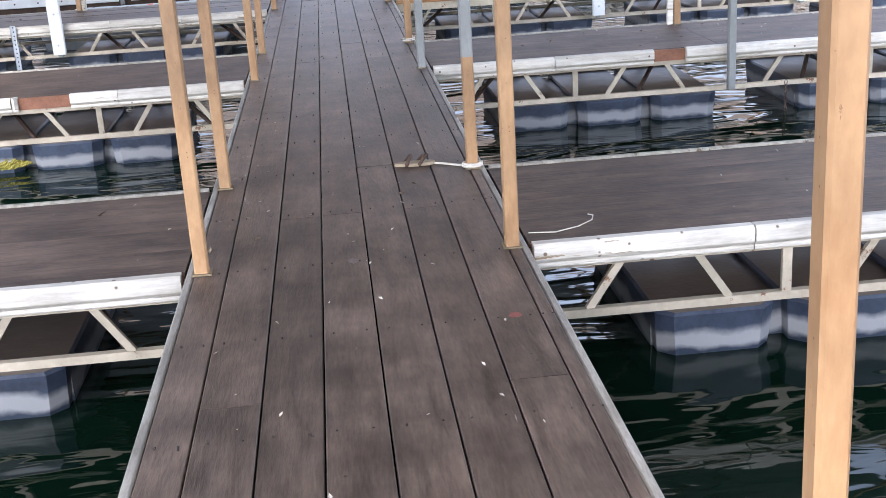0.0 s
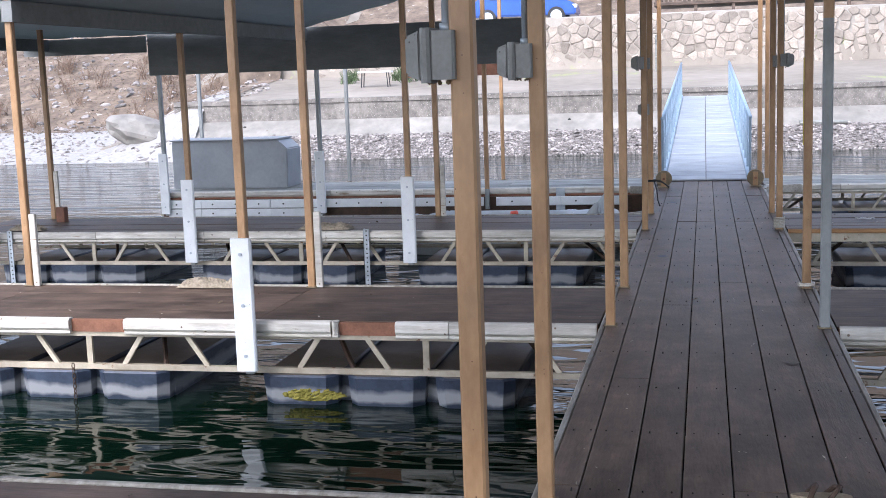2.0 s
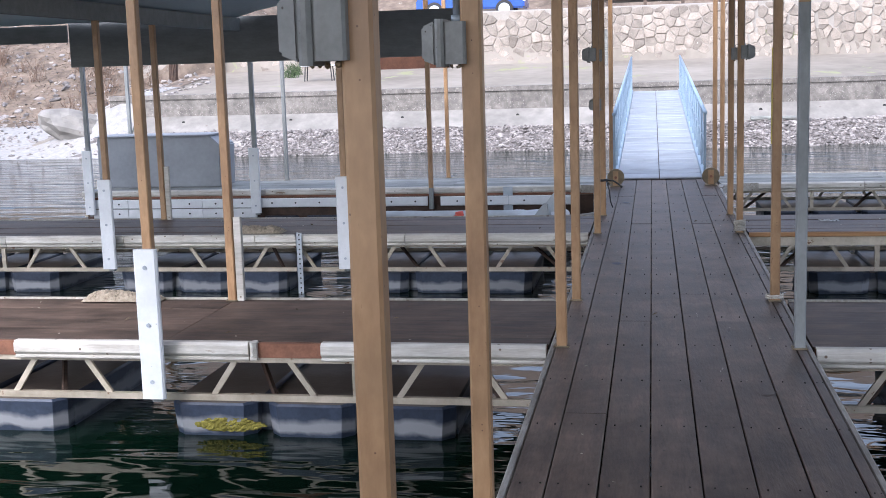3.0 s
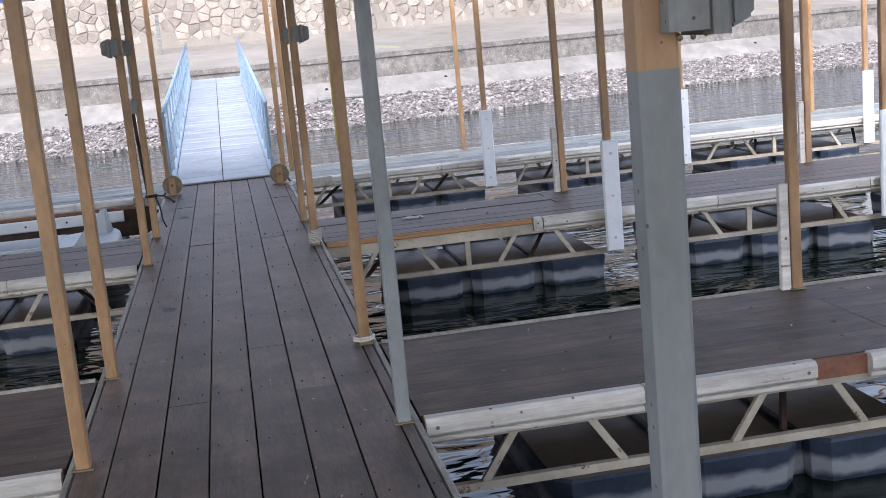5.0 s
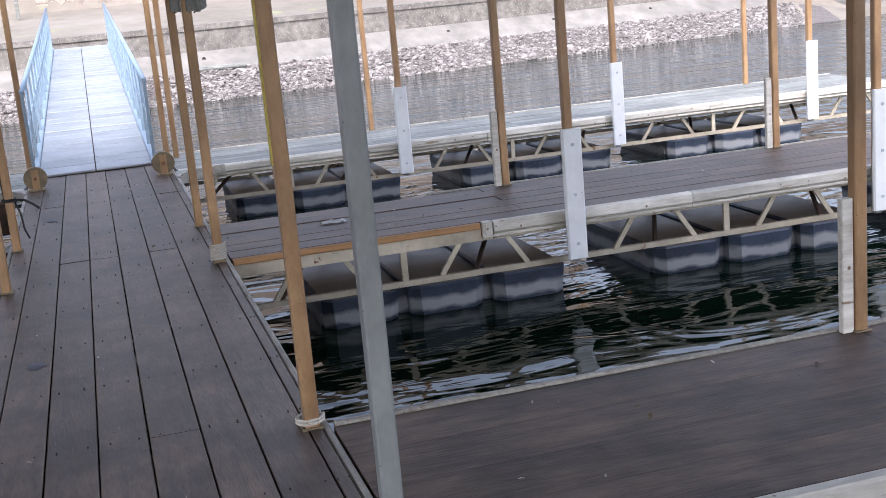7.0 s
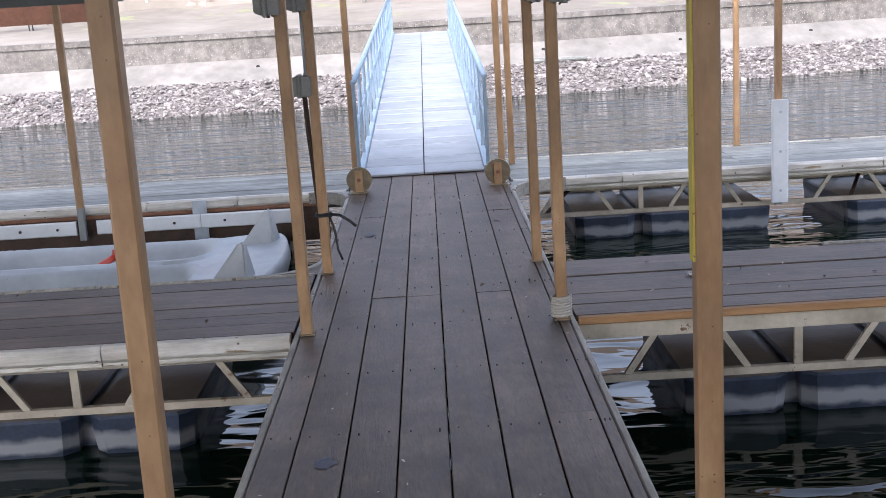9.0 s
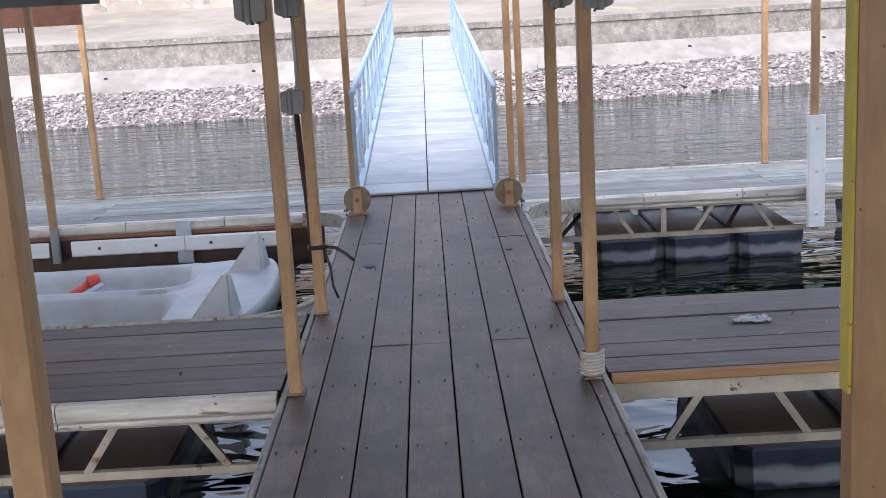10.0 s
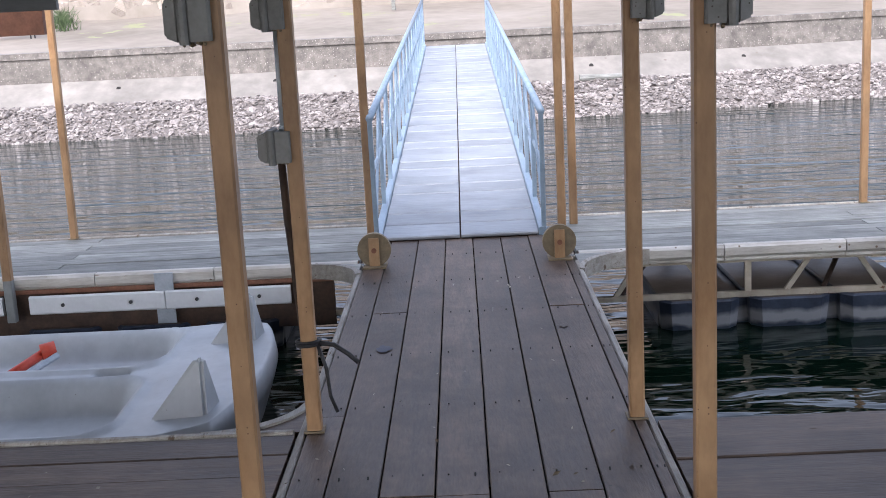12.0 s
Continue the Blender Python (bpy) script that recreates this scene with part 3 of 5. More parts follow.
def cross_dock(k, side, length, deck, label, rust=(), bare=0.0):
    """A dock finger that leaves the walkway to one side; truss sides on floats, a deck of sheets or boards."""
    y0, y1 = FRONT[k], FRONT[k] + WIDE
    ob = thing("finger_dock", (0, y0, 0), label, "dock", "finger docks")
    X0, X1 = 0.76, length

    def span(a, b):
        return (a, b) if side > 0 else (-b, -a)
    yy0, yy1 = 0.0, WIDE
    # deck
    if deck == "sheet":
        x = X0
        i = 0
        while x < X1 - 0.05:
            b = min(x + 2.44, X1)
            a_, b_ = span(x + 0.002, b - 0.002)
            for j in range(4):
                w = (WIDE - 0.087) / 4
                bm = B()
                box(bm, a_, b_, yy0 + 0.05 + j * w + 0.0005, yy0 + 0.05 + (j + 1) * w - 0.0005, -0.03, -0.004 + rng.uniform(-0.0004, 0.0004))
                part("deck_sheet", bm, WOOD_SHEET, ob)
            x, i = b, i + 1
    else:
        n = 6 if deck == "board" else 8
        for j in range(n):
            w = (WIDE - 0.085) / n
            cuts = [X0, X0 + (2.2 if j % 2 else 3.9), X0 + (6.0 if j % 2 else 7.2), X1]
            for a, b in zip(cuts, cuts[1:]):
                if b > X1:
                    b = X1
                if b - a < 0.1:
                    continue
                a_, b_ = span(a + 0.002, b - 0.002)
                bm = B()
                box(bm, a_, b_, yy0 + 0.05 + j * w + 0.003, yy0 + 0.05 + (j + 1) * w - 0.003, -0.035, rng.uniform(-0.007, 0.0), 0.004)
                part("deck_board", bm, WOOD_X if deck == "board" else WOOD_GREY, ob)
    # trusses
    for row, y in ((0, yy0 + 0.045), (1, yy1 - 0.045)):
        a_, b_ = span(X0 - 0.02, X1)
        bm = B(); box(bm, a_, b_, y - 0.02, y + 0.02, -0.135, -0.04)
        part("top_chord", bm, CREAM_STEEL, ob, "cream painted steel angle")
        bm = B(); box(bm, a_, b_, y - 0.02, y + 0.02, -0.385, -0.345)
        part("bottom_chord", bm, CREAM_STEEL, ob)
        mid = 0.68 + BAY / 2
        for m in range(5):
            v = mid + BAY * m
            for off in (0, -0.27, 0.27, -0.93, 0.93):
                c = v + off
                if c > X1 - 0.05 or c < X0 + 0.05:
                    continue
                if off == 0:
                    t = c
                elif abs(off) < 0.5:
                    t = c + (0.15 if off > 0 else -0.15)
                else:
                    t = c - (0.15 if off > 0 else -0.15)
                bm = B()
                bar(bm, (side * c, y, -0.35), (side * t, y, -0.13), 0.035 if off else 0.045, 0.025)
                part("diagonal" if off else "upright", bm, CREAM_STEEL, ob)
    # rub strips along the near edge, a thin lip along the far one
    cuts = [X0 + 0.01, 1.78, 2.62, 4.2, 5.65, 7.0, X1]
    for a, b in zip(cuts, cuts[1:]):
        if a >= X1:
            break
        b = min(b, X1)
        hole = [r for r in rust if a - 0.1 < r[0] < b]
        pieces = [(a, b)]
        if hole:
            pieces = [(a, hole[0][0]), (hole[0][1], b)]
        for p, q in pieces:
            p = max(p, bare)
            if q - p < 0.05:
                continue
            a_, b_ = span(p + 0.003, q - 0.003)
            bm = B()
            box(bm, a_, b_, yy0 - 0.035, yy0 + 0.048, -0.085, 0.004, 0.018)
            part("rub_strip", bm, WHITE_RUB, ob, "worn white rub strip")
            bm = B()
            box(bm, a_, b_, yy0 - 0.022, yy0 + 0.02, -0.112, -0.088, 0.006)
            part("rub_strip", bm, WHITE_RUB, ob)
    if bare:
        a_, b_ = span(X0 + 0.01, bare - 0.01)
        bm = B(); box(bm, a_, b_, yy0 - 0.005, yy0 + 0.048, -0.045, -0.003, 0.006)
        part("bare_edge", bm, SALMON, ob, "bare orange-brown wooden edge")
    a_, b_ = span(max(X0 + 0.01, bare), X1)
    bm = B(); box(bm, a_, b_, yy0 + 0.012, yy0 + 0.046, -0.10, -0.008)
    part("channel", bm, RUST, ob, "rusty brown steel channel")
    bm = B(); box(bm, a_, b_, yy1 - 0.033, yy1 + 0.008, -0.10, 0.008, 0.008)
    part("far_lip", bm, TRIM, ob, "worn pale edge strip")
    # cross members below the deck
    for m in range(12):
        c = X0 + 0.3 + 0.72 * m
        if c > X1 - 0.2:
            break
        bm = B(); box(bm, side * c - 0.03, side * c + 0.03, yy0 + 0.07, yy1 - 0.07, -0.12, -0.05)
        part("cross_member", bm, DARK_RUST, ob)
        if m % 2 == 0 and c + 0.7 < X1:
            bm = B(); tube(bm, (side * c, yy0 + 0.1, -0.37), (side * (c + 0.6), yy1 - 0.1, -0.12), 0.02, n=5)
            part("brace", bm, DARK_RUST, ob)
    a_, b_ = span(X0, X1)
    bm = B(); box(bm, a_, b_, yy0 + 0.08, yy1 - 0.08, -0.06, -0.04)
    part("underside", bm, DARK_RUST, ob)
    # floats, with gaps where the outer posts stand
    for m in range(4):
        a = 1.30 + BAY * m
        b = a + 1.90
        if a > X1 - 0.7:
            break
        b = min(b, X1 - 0.1)
        a_, b_ = span(a, b)
        float_block(ob, a_, b_, yy0 - 0.03, yy1 + 0.03, m)
    return ob


for k in range(5):
    for side in (-1, 1):
        deck = {3: "board", 4: "grey"}.get(k, "sheet")
        rust = {(1, -1): ((2.28, 2.62),), (2, 1): ((2.62, 2.89),), (2, -1): ((2.16, 2.57), (4.23, 4.63))}.get((k, side), ())
        length = {(4, -1): 8.5, (3, -1): 8.9}.get((k, side), 8.9 if side < 0 else 9.6)
        words = {"sheet": "floating dock finger with brown painted deck sheets and white rub strips", "board": "floating dock finger with brown deck boards on a truss frame", "grey": "floating dock finger with weathered grey boards beside the gangway"}[deck]
        cross_dock(k, side, length, deck, words, rust, 2.54 if (k, side) == (3, 1) else 0.0)


# ---- posts ----
def post(x, y, top, base=0.0, tan=((0.0, 9.0),), plate=False, heel=0, label="tan painted square steel roof post", w=0.062):
    ob = thing("post", (x, y, base), label, "post", "roof posts")
    h = w / 2
    cuts = sorted({0.0, top - base, *[c - base for seg in tan for c in seg if base < c < top]})
    for a, b in zip(cuts, cuts[1:]):
        m = (a + b) / 2 + base
        bm = B()
        box(bm, -h, h, -h, h, a, b, 0.007)
        painted = any(s[0] <= m <= s[1] for s in tan)
        part("shaft", bm, POST_TAN if painted else POST_GREY, ob)
    if plate:
        bm = B()
        box(bm, -0.075, 0.075, -h - 0.045, -h - 0.003, -0.33 - base, 0.61 - base, 0.012)
        pl = part("white_board", bm, WHITE_PLATE, ob, "white vinyl bumper board")
        for z in (0.5, -0.22, 0.14):
            bm = B()
            tube(bm, (0, -h - 0.053, z - base), (0, -h - 0.044, z - base), 0.013, n=8)
            part("bolt", bm, STEEL, pl)
    if heel:
        bm = B()
        a, b = sorted((heel * (h + 0.004), heel * (h + 0.062)))
        box(bm, a, b, -0.02, 0.02, 0.0 - base, 0.62 - base, 0.005)
        part("heel_bracket", bm, WHITE_RUB, ob, "short cream bracket beside the shaft")
    if base > -0.1:
        bm = B()
        box(bm, -h - 0.012, h + 0.012, -h - 0.012, h + 0.012, 0, 0.008)
        part("foot_plate", bm, TAN_MUD, ob)
    return ob


TOP_IN, walk_posts = 3.55, {}
for k in range(4):
    for side in (-1, 1):
        for row in (0, 1):
            y = FRONT[k] + (0.0 if row == 0 else WIDE)
            tan = ((0.0, 9.0),)
            words = "tan painted square steel post at the walkway's edge"
            if (k, side, row) == (2, 1, 0):
                tan, words = ((1.95, 9.0),), "grey painted square steel post with a tan top"
            if (k, side, row) == (1, 1, 1):
                tan, words = ((0.0, 0.62), (1.595, 9.0)), "tan post with a grey painted middle"
            walk_posts[k, side, row] = post(side * (0.695 if (k, side, row) == (0, 1, 1) else 0.68), y, TOP_IN, 0.0, tan, label=words, w=0.058 if (k, side, row) == (0, 1, 1) else 0.062)
            lean = 0.4 if (k, side, row) == (0, 1, 1) else 0.0
            walk_posts[k, side, row].rotation_euler = (0, -side * radians(lean), 0)
for side in (-1, 1):
    walk_posts[4, side, 0] = post(side * 0.72, 20.757, TOP_IN, 0.0, label="tan painted square steel post beside the gangway hinge")
post(0.84, 21.103, TOP_IN, -0.02, label="tan painted square steel post beside the gangway hinge")


def roof_z(x):
    return 3.7 if x > 0 else 2.42 + max(0.0, x + 5.75) * 0.2265


for k in range(5):
    for side in (-1, 1):
        for m in (1, 2, 3):
            x = side * (0.65 + BAY * m)
            yf, yr = FRONT[k] - 0.085, FRONT[k] + WIDE - 0.07
            top = roof_z(x)
            tan = ((0.0, 9.0),)
            if k == 4 and side < 0 and m > 1:
                tan = ((9.0, 9.1),)
            if (k, side, m) == (2, 1, 1):
                post(x + 0.05, yf, top, -0.36, ((9.0, 9.1),), label="grey square steel post bolted to the dock's side")
            else:
                post(x, yf, top, -0.30 if (k, side, m) == (4, -1, 1) else -0.36, tan, plate=(k, side, m) != (4, -1, 1), label="tan steel post with a white bumper board bolted on")
            if k == 4:
                post(x, yr + 0.05, top, 0.0, tan, label="thin painted steel post on the outer dock edge", w=0.055)
            else:
                post(x, yr, top, 0.0, tan, heel=-side, label="tan steel post with a short cream bracket at its foot")


# ---- gangway ----
gangway = thing("gangway", (-0.048, 20.69, 0.035), "pale aluminium gangway with blue-grey railings up to the shore", "gangway")
LONG, RISE = 15.43, 0.86
TILT_G = math.atan2(RISE, LONG)
gangway.rotation_euler = (TILT_G, 0, 0)
for side in (-1, 1):
    bm = B()
    a, b = (0.006, 0.585) if side > 0 else (-0.585, -0.006)
    box(bm, a, b, -0.181, 0.181, -0.03, 0.0, 0.008)
    slat = mesh_of("slat", bm, ALU)
    for i in range(41):
        put("slat", slat, gangway, (0, 0.18 + i * 0.375, 0.003 * ((i * 7) % 3)))
    bm = B(); box(bm, side * 0.62 - 0.03, side * 0.62 + 0.03, 0, LONG, -0.14, 0.03, 0.01)
    part("side_beam", bm, RAIL, gangway)
    bm = B(); tube(bm, (side * 0.63, 0.02, 0.9), (side * 0.63, LONG, 0.9), 0.028, n=10)
    part("top_rail", bm, RAIL, gangway, smooth=True)
    bm = B(); tube(bm, (side * 0.63, 0.02, 0.5), (side * 0.63, LONG, 0.5), 0.014, n=6)
    part("middle_rail", bm, RAIL, gangway)
    bm = B(); box(bm, -0.018, 0.018, -0.018, 0.018, 0.03, 0.89, 0.004)
    me = mesh_of("rail_post", bm, RAIL)
    for i in range(16):
        put("rail_post", me, gangway, (side * 0.63, 0.03 + i * (LONG - 0.06) / 15, 0))
    st = LONG / 15
    bm = B(); tube(bm, (0, 0, 0.04), (0, st, 0.88), 0.011, n=6)
    me = mesh_of("rail_brace", bm, RAIL)
    for i in range(15):
        put("rail_brace", me, gangway, (side * 0.63, 0.03 + i * st, 0))
bm = B(); box(bm, -0.58, 0.58, 0, LONG, -0.10, -0.04)
part("deck_frame", bm, DARK_RUST, gangway)
# ---- small land pieces ----
def lumps(name, count, place, size, mat, label, category, seed, flat=0.6):
    """Many small angular stones in one mesh."""
    r = random.Random(seed)
    base = bmesh.new(); bmesh.ops.create_icosphere(base, subdivisions=1, radius=1)
    bv = np.array([v.co[:] for v in base.verts]); bf = np.array([[v.index for v in f.verts] for f in base.faces]); base.free()
    V, F = [], []
    for i in range(count):
        x, y, z = place(r)
        s = size(r)
        q = np.array(Euler((r.uniform(0, 6), r.uniform(-0.4, 0.4), r.uniform(0, 6))).to_matrix())
        jit = np.array([[r.uniform(0.7, 1.2) for _ in range(3)] for _ in bv])
        pts = (bv * jit * np.array([s * r.uniform(0.8, 1.5), s * r.uniform(0.7, 1.1), s * flat * r.uniform(0.7, 1.2)])) @ q.T
        pts[:, 2] *= 0.8
        V.append(pts + np.array([x, y, z])); F.append(bf + i * len(bv))
    me = bpy.data.meshes.new(name)
    me.from_pydata(np.concatenate(V).tolist(), [], np.concatenate(F).tolist())
    me.materials.append(mat)
    return tagged(new(name, me), label, category, kind="stuff")


def on_bank(x0, x1, s0, s1):
    def place(r):
        x = r.uniform(x0, x1); y = shore(x) + r.uniform(s0, s1)
        return x, y, bank(x, y) + r.uniform(0.0, 0.03)
    return place


lumps("riprap", 17000, on_bank(-15.5, 21, -0.15, 1.1), lambda r: r.uniform(0.03, 0.062) if r.random() < 0.96 else r.uniform(0.07, 0.13), ROCK, "pale pinkish broken rock along the waterline", "rocks", 11)
lumps("beach_stones", 1800, on_bank(-36, -14.5, -0.3, 6), lambda r: r.uniform(0.03, 0.10), ROCK, "pale stones scattered on the beach", "rocks", 12)
lumps("slope_stones", 500, on_bank(-36, -15, 5, 16), lambda r: r.uniform(0.04, 0.2), ROCK, "pale stones among leaves on the hillside", "rocks", 13)

# stone retaining wall
def cells(x0, x1, z0, z1, step, seed):
    r = random.Random(seed)
    pts = []
    nx, nz = int((x1 - x0) / step), int((z1 - z0) / (step * 0.72))
    for i in range(-1, nx + 2):
        for j in range(-1, nz + 2):
            pts.append((x0 + (i + 0.5 + 0.5 * (j % 2) + r.uniform(-0.48, 0.48)) * step, z0 + (j + 0.5 + r.uniform(-0.48, 0.48)) * step * 0.72))
    for p in pts:
        if not (x0 < p[0] < x1 and z0 < p[1] < z1):
            continue
        poly = [(max(p[0] - 1, x0), max(p[1] - 1, z0)), (min(p[0] + 1, x1), max(p[1] - 1, z0)), (min(p[0] + 1, x1), min(p[1] + 1, z1)), (max(p[0] - 1, x0), min(p[1] + 1, z1))]
        for q in pts:
            dx, dz = q[0] - p[0], q[1] - p[1]
            if q == p or dx * dx + dz * dz > 2.5:
                continue
            mx, mz = (p[0] + q[0]) / 2, (p[1] + q[1]) / 2
            out = []
            for a, b in zip(poly, poly[1:] + poly[:1]):
                da, db = (a[0] - mx) * dx + (a[1] - mz) * dz, (b[0] - mx) * dx + (b[1] - mz) * dz
                if da <= 0:
                    out.append(a)
                if da * db < 0:
                    t = da / (da - db)
                    out.append((a[0] + (b[0] - a[0]) * t, a[1] + (b[1] - a[1]) * t))
            poly = out
            if len(poly) < 3:
                break
        if len(poly) >= 3:
            yield p, poly


def stone_shape(bm, p, poly, off, depth):
    rings = []
    for k, y in ((0.94, 0.05), (0.92, -depth * 0.5), (0.80, -depth)):
        rings.append([bm.verts.new((p[0] + (x - p[0]) * k - off[0], y, p[1] + (z - p[1]) * k - off[1])) for x, z in poly])
    n = len(poly)
    for r0, r1 in zip(rings, rings[1:]):
        for i in range(n):
            bm.faces.new((r0[i], r0[(i + 1) % n], r1[(i + 1) % n], r1[i]))
    bm.faces.new(rings[-1])


def wall_y(x):
    return shore(x) + 9.2


stone_wall = follow("wall_stone", [(9.2, 1.4), (9.2, 3.52), (9.6, 3.56), (9.6, 1.4)], -15.0, 22.0, 1.0, MORTAR, "pale fieldstone retaining wall below the car park", "retaining wall")
# ---- fittings on the posts ----
def junction_box(x, y, z, side, up, label="weathered grey plastic junction box fixed to a post"):
    ob = thing("junction_box", (x, y, z), label, "junction box", "junction boxes")
    bm = B(); box(bm, 0.0, 0.062, -0.06, 0.06, 0.0, 0.125, 0.006)
    part("body", bm, BOX_GREY, ob)
    bm = B(); box(bm, 0.062, 0.088, -0.068, 0.068, -0.008, 0.133, 0.008)
    cover = part("flange", bm, BOX_GREY, ob)
    bm = B()
    a = [bm.verts.new((0.088, yy, zz)) for yy, zz in ((-0.062, -0.002), (0.062, -0.002), (0.062, 0.128), (-0.062, 0.128))]
    b = [bm.verts.new((0.132, yy, zz)) for yy, zz in ((-0.044, 0.014), (0.044, 0.014), (0.044, 0.112), (-0.044, 0.112))]
    bm.faces.new(b)
    bm.faces.new(a[::-1])
    for i in range(4):
        bm.faces.new((a[i], a[(i + 1) % 4], b[(i + 1) % 4], b[i]))
    bmesh.ops.bevel(bm, geom=bm.edges[:], offset=0.006, segments=2, affect="EDGES")
    part("lid", bm, BOX_GREY, ob)
    bm = B(); box(bm, 0.1315, 0.136, -0.006, 0.006, 0.03, 0.10, 0.002)
    part("rib", bm, BOX_GREY, ob)
    if up:
        bm = B(); tube(bm, (0.03, 0, 0.125), (0.03, 0, up), 0.012, n=10)
        part("conduit", bm, STEEL, ob, smooth=True)
        bm = B(); tube(bm, (0.03, 0, 0.125), (0.03, 0, 0.145), 0.018, n=10)
        part("collar", bm, STEEL, ob, smooth=True)
    r = random.Random(int(x * 10 + y * 10))
    bm = B()
    for i in range(9):
        bmesh.ops.create_icosphere(bm, subdivisions=1, radius=r.uniform(0.003, 0.008), matrix=Matrix.Translation((r.uniform(0.005, 0.08), r.uniform(-0.05, 0.05), r.uniform(-0.010, -0.002))))
    tagged(part("mud_nest", bm, TAN_MUD, ob), kind="stuff")
    if side < 0:
        ob.rotation_euler = (0, 0, math.pi)
    return ob


for x, y, z, side, up in ((-0.693, 5.78, 1.668, -1, 1.3), (-0.693, 7.18, 1.66, -1, 1.3), (-0.676, 15.285, 1.675, -1, 1.3), (-0.676, 16.69, 1.675, -1, 1.3),
                          (0.683, 7.18, 1.645, 1, 1.4), (0.676, 15.285, 1.655, 1, 1.3), (0.676, 16.69, 1.65, 1, 1.3), (-0.688, 16.69, 1.15, -1, 0.52)):
    junction_box(x, y, z, side, up)
bm = B()
path_tube(bm, [(-0.74, 16.72, 1.15), (-0.735, 16.744, 0.9), (-0.72, 16.756, 0.6), (-0.70, 16.756, 0.3), (-0.69, 16.75, 0.0)], 0.017, 8)
tagged(new("conduit", mesh_of("conduit", bm, DARK_RUST, True)), "dark cable conduit running down behind a post", "conduit")


def coil(name, x, y, z0, z1, r, turns, wire, mat, label):
    bm = B()
    n = turns * 12
    path_tube(bm, [(x + r * math.cos(i * math.tau / 12), y + r * math.sin(i * math.tau / 12), z0 + (z1 - z0) * i / n) for i in range(n + 1)], wire, 6)
    return tagged(new(name, mesh_of(name, bm, mat, True)), label, "rope")


WHITE_ROPE = material("pale_rope", (0.46, 0.42, 0.35), (0.64, 0.60, 0.53), 0.85, 0, 60.0, bump=0.5)
coil("rope", 0.68, 15.285, 0.015, 0.125, 0.05, 7, 0.009, WHITE_ROPE, "pale rope wound round the foot of a post")
coil("rope", 0.68, 11.945, 0.012, 0.04, 0.055, 2, 0.008, WHITE_ROPE, "frayed pale rope round the foot of a post")
coil("rope", 0.68, 7.18, 0.012, 0.035, 0.052, 2, 0.008, WHITE_ROPE, "frayed pale rope round the foot of a post")
bm = B()
path_tube(bm, [(0.73, 7.191, 0.012), (0.62, 7.226, 0.010), (0.52, 7.306, 0.010), (0.44, 7.34, 0.010)], 0.007, 6)
tagged(new("rope", mesh_of("rope", bm, WHITE_ROPE, True)), "short pale rope lying on the walkway", "rope")
bm = B()
path_tube(bm, [(0.78, 5.929, 0.006), (0.90, 5.906, 0.006), (1.02, 5.964, 0.006), (1.10, 6.044, 0.006), (1.12, 6.113, 0.006), (1.10, 6.136, 0.006)], 0.003, 5)
tagged(new("rope", mesh_of("rope", bm, WHITE_ROPE, True)), "thin pale cord lying on the dock deck", "rope")
coil("strap", -0.68, 16.69, 0.375, 0.40, 0.05, 2, 0.007, BLACK, "black rubber strap tied round a post")
bm = B()
path_tube(bm, [(-0.63, 16.673, 0.39), (-0.57, 16.65, 0.385), (-0.51, 16.627, 0.35), (-0.47, 16.615, 0.315)], 0.010, 6)
path_tube(bm, [(-0.64, 16.673, 0.38), (-0.61, 16.661, 0.28), (-0.60, 16.661, 0.16), (-0.575, 16.661, 0.09)], 0.008, 6)
tagged(new("strap", mesh_of("strap", bm, BLACK, True)), "loose black strap ends hanging from a post", "strap")
# yellow paint strip on one post
bm = B(); box(bm, 0.643, 0.6485, 11.925, 11.965, 1.08, 1.72)
YELLOW = material("yellow_paint", (0.45, 0.36, 0.05), (0.58, 0.47, 0.09), 0.5, 0, 9.0, bump=0.1, fleck=(0.2, 0.1, 0.04), fleck_at=0.62)
part("paint_strip", bm, YELLOW, None)
strip = bpy.data.objects["paint_strip"]
strip.parent = walk_posts[2, 1, 1]
strip.location = (-0.68, -11.945, 0)


# ---- gangway rollers ----
def roller(x, y, side):
    ob = thing("gangway_roller", (x, y, 0.0), "tan painted steel roller bracket at the gangway's foot", "roller", "gangway rollers")
    bm = B(); box(bm, -0.08, 0.08, -0.09, 0.09, 0.0, 0.012)
    part("base_plate", bm, TAN_MUD, ob)
    bm = B(); tube(bm, (0, -0.022, 0.12), (0, 0.022, 0.12), 0.115, n=24)
    w = part("wheel", bm, TAN_MUD, ob)
    bm = B(); tube(bm, (0, -0.055, 0.12), (0, 0.055, 0.12), 0.018, n=10)
    part("axle", bm, RUST, w)
    for dy in (-0.04, 0.04):
        bm = B(); box(bm, -0.035, 0.035, dy - 0.005, dy + 0.005, 0.012, 0.205)
        part("cheek_plate", bm, POST_TAN, ob, "tan painted steel strap")
    bm = B(); bar(bm, (0.04, 0, 0.012), (0.09 * side, 0.0, 0.10), 0.02, 0.02)
    part("stay", bm, TAN_MUD, ob)
    return ob


roller(-0.635, 19.86, -1)
roller(0.625, 19.86, 1)


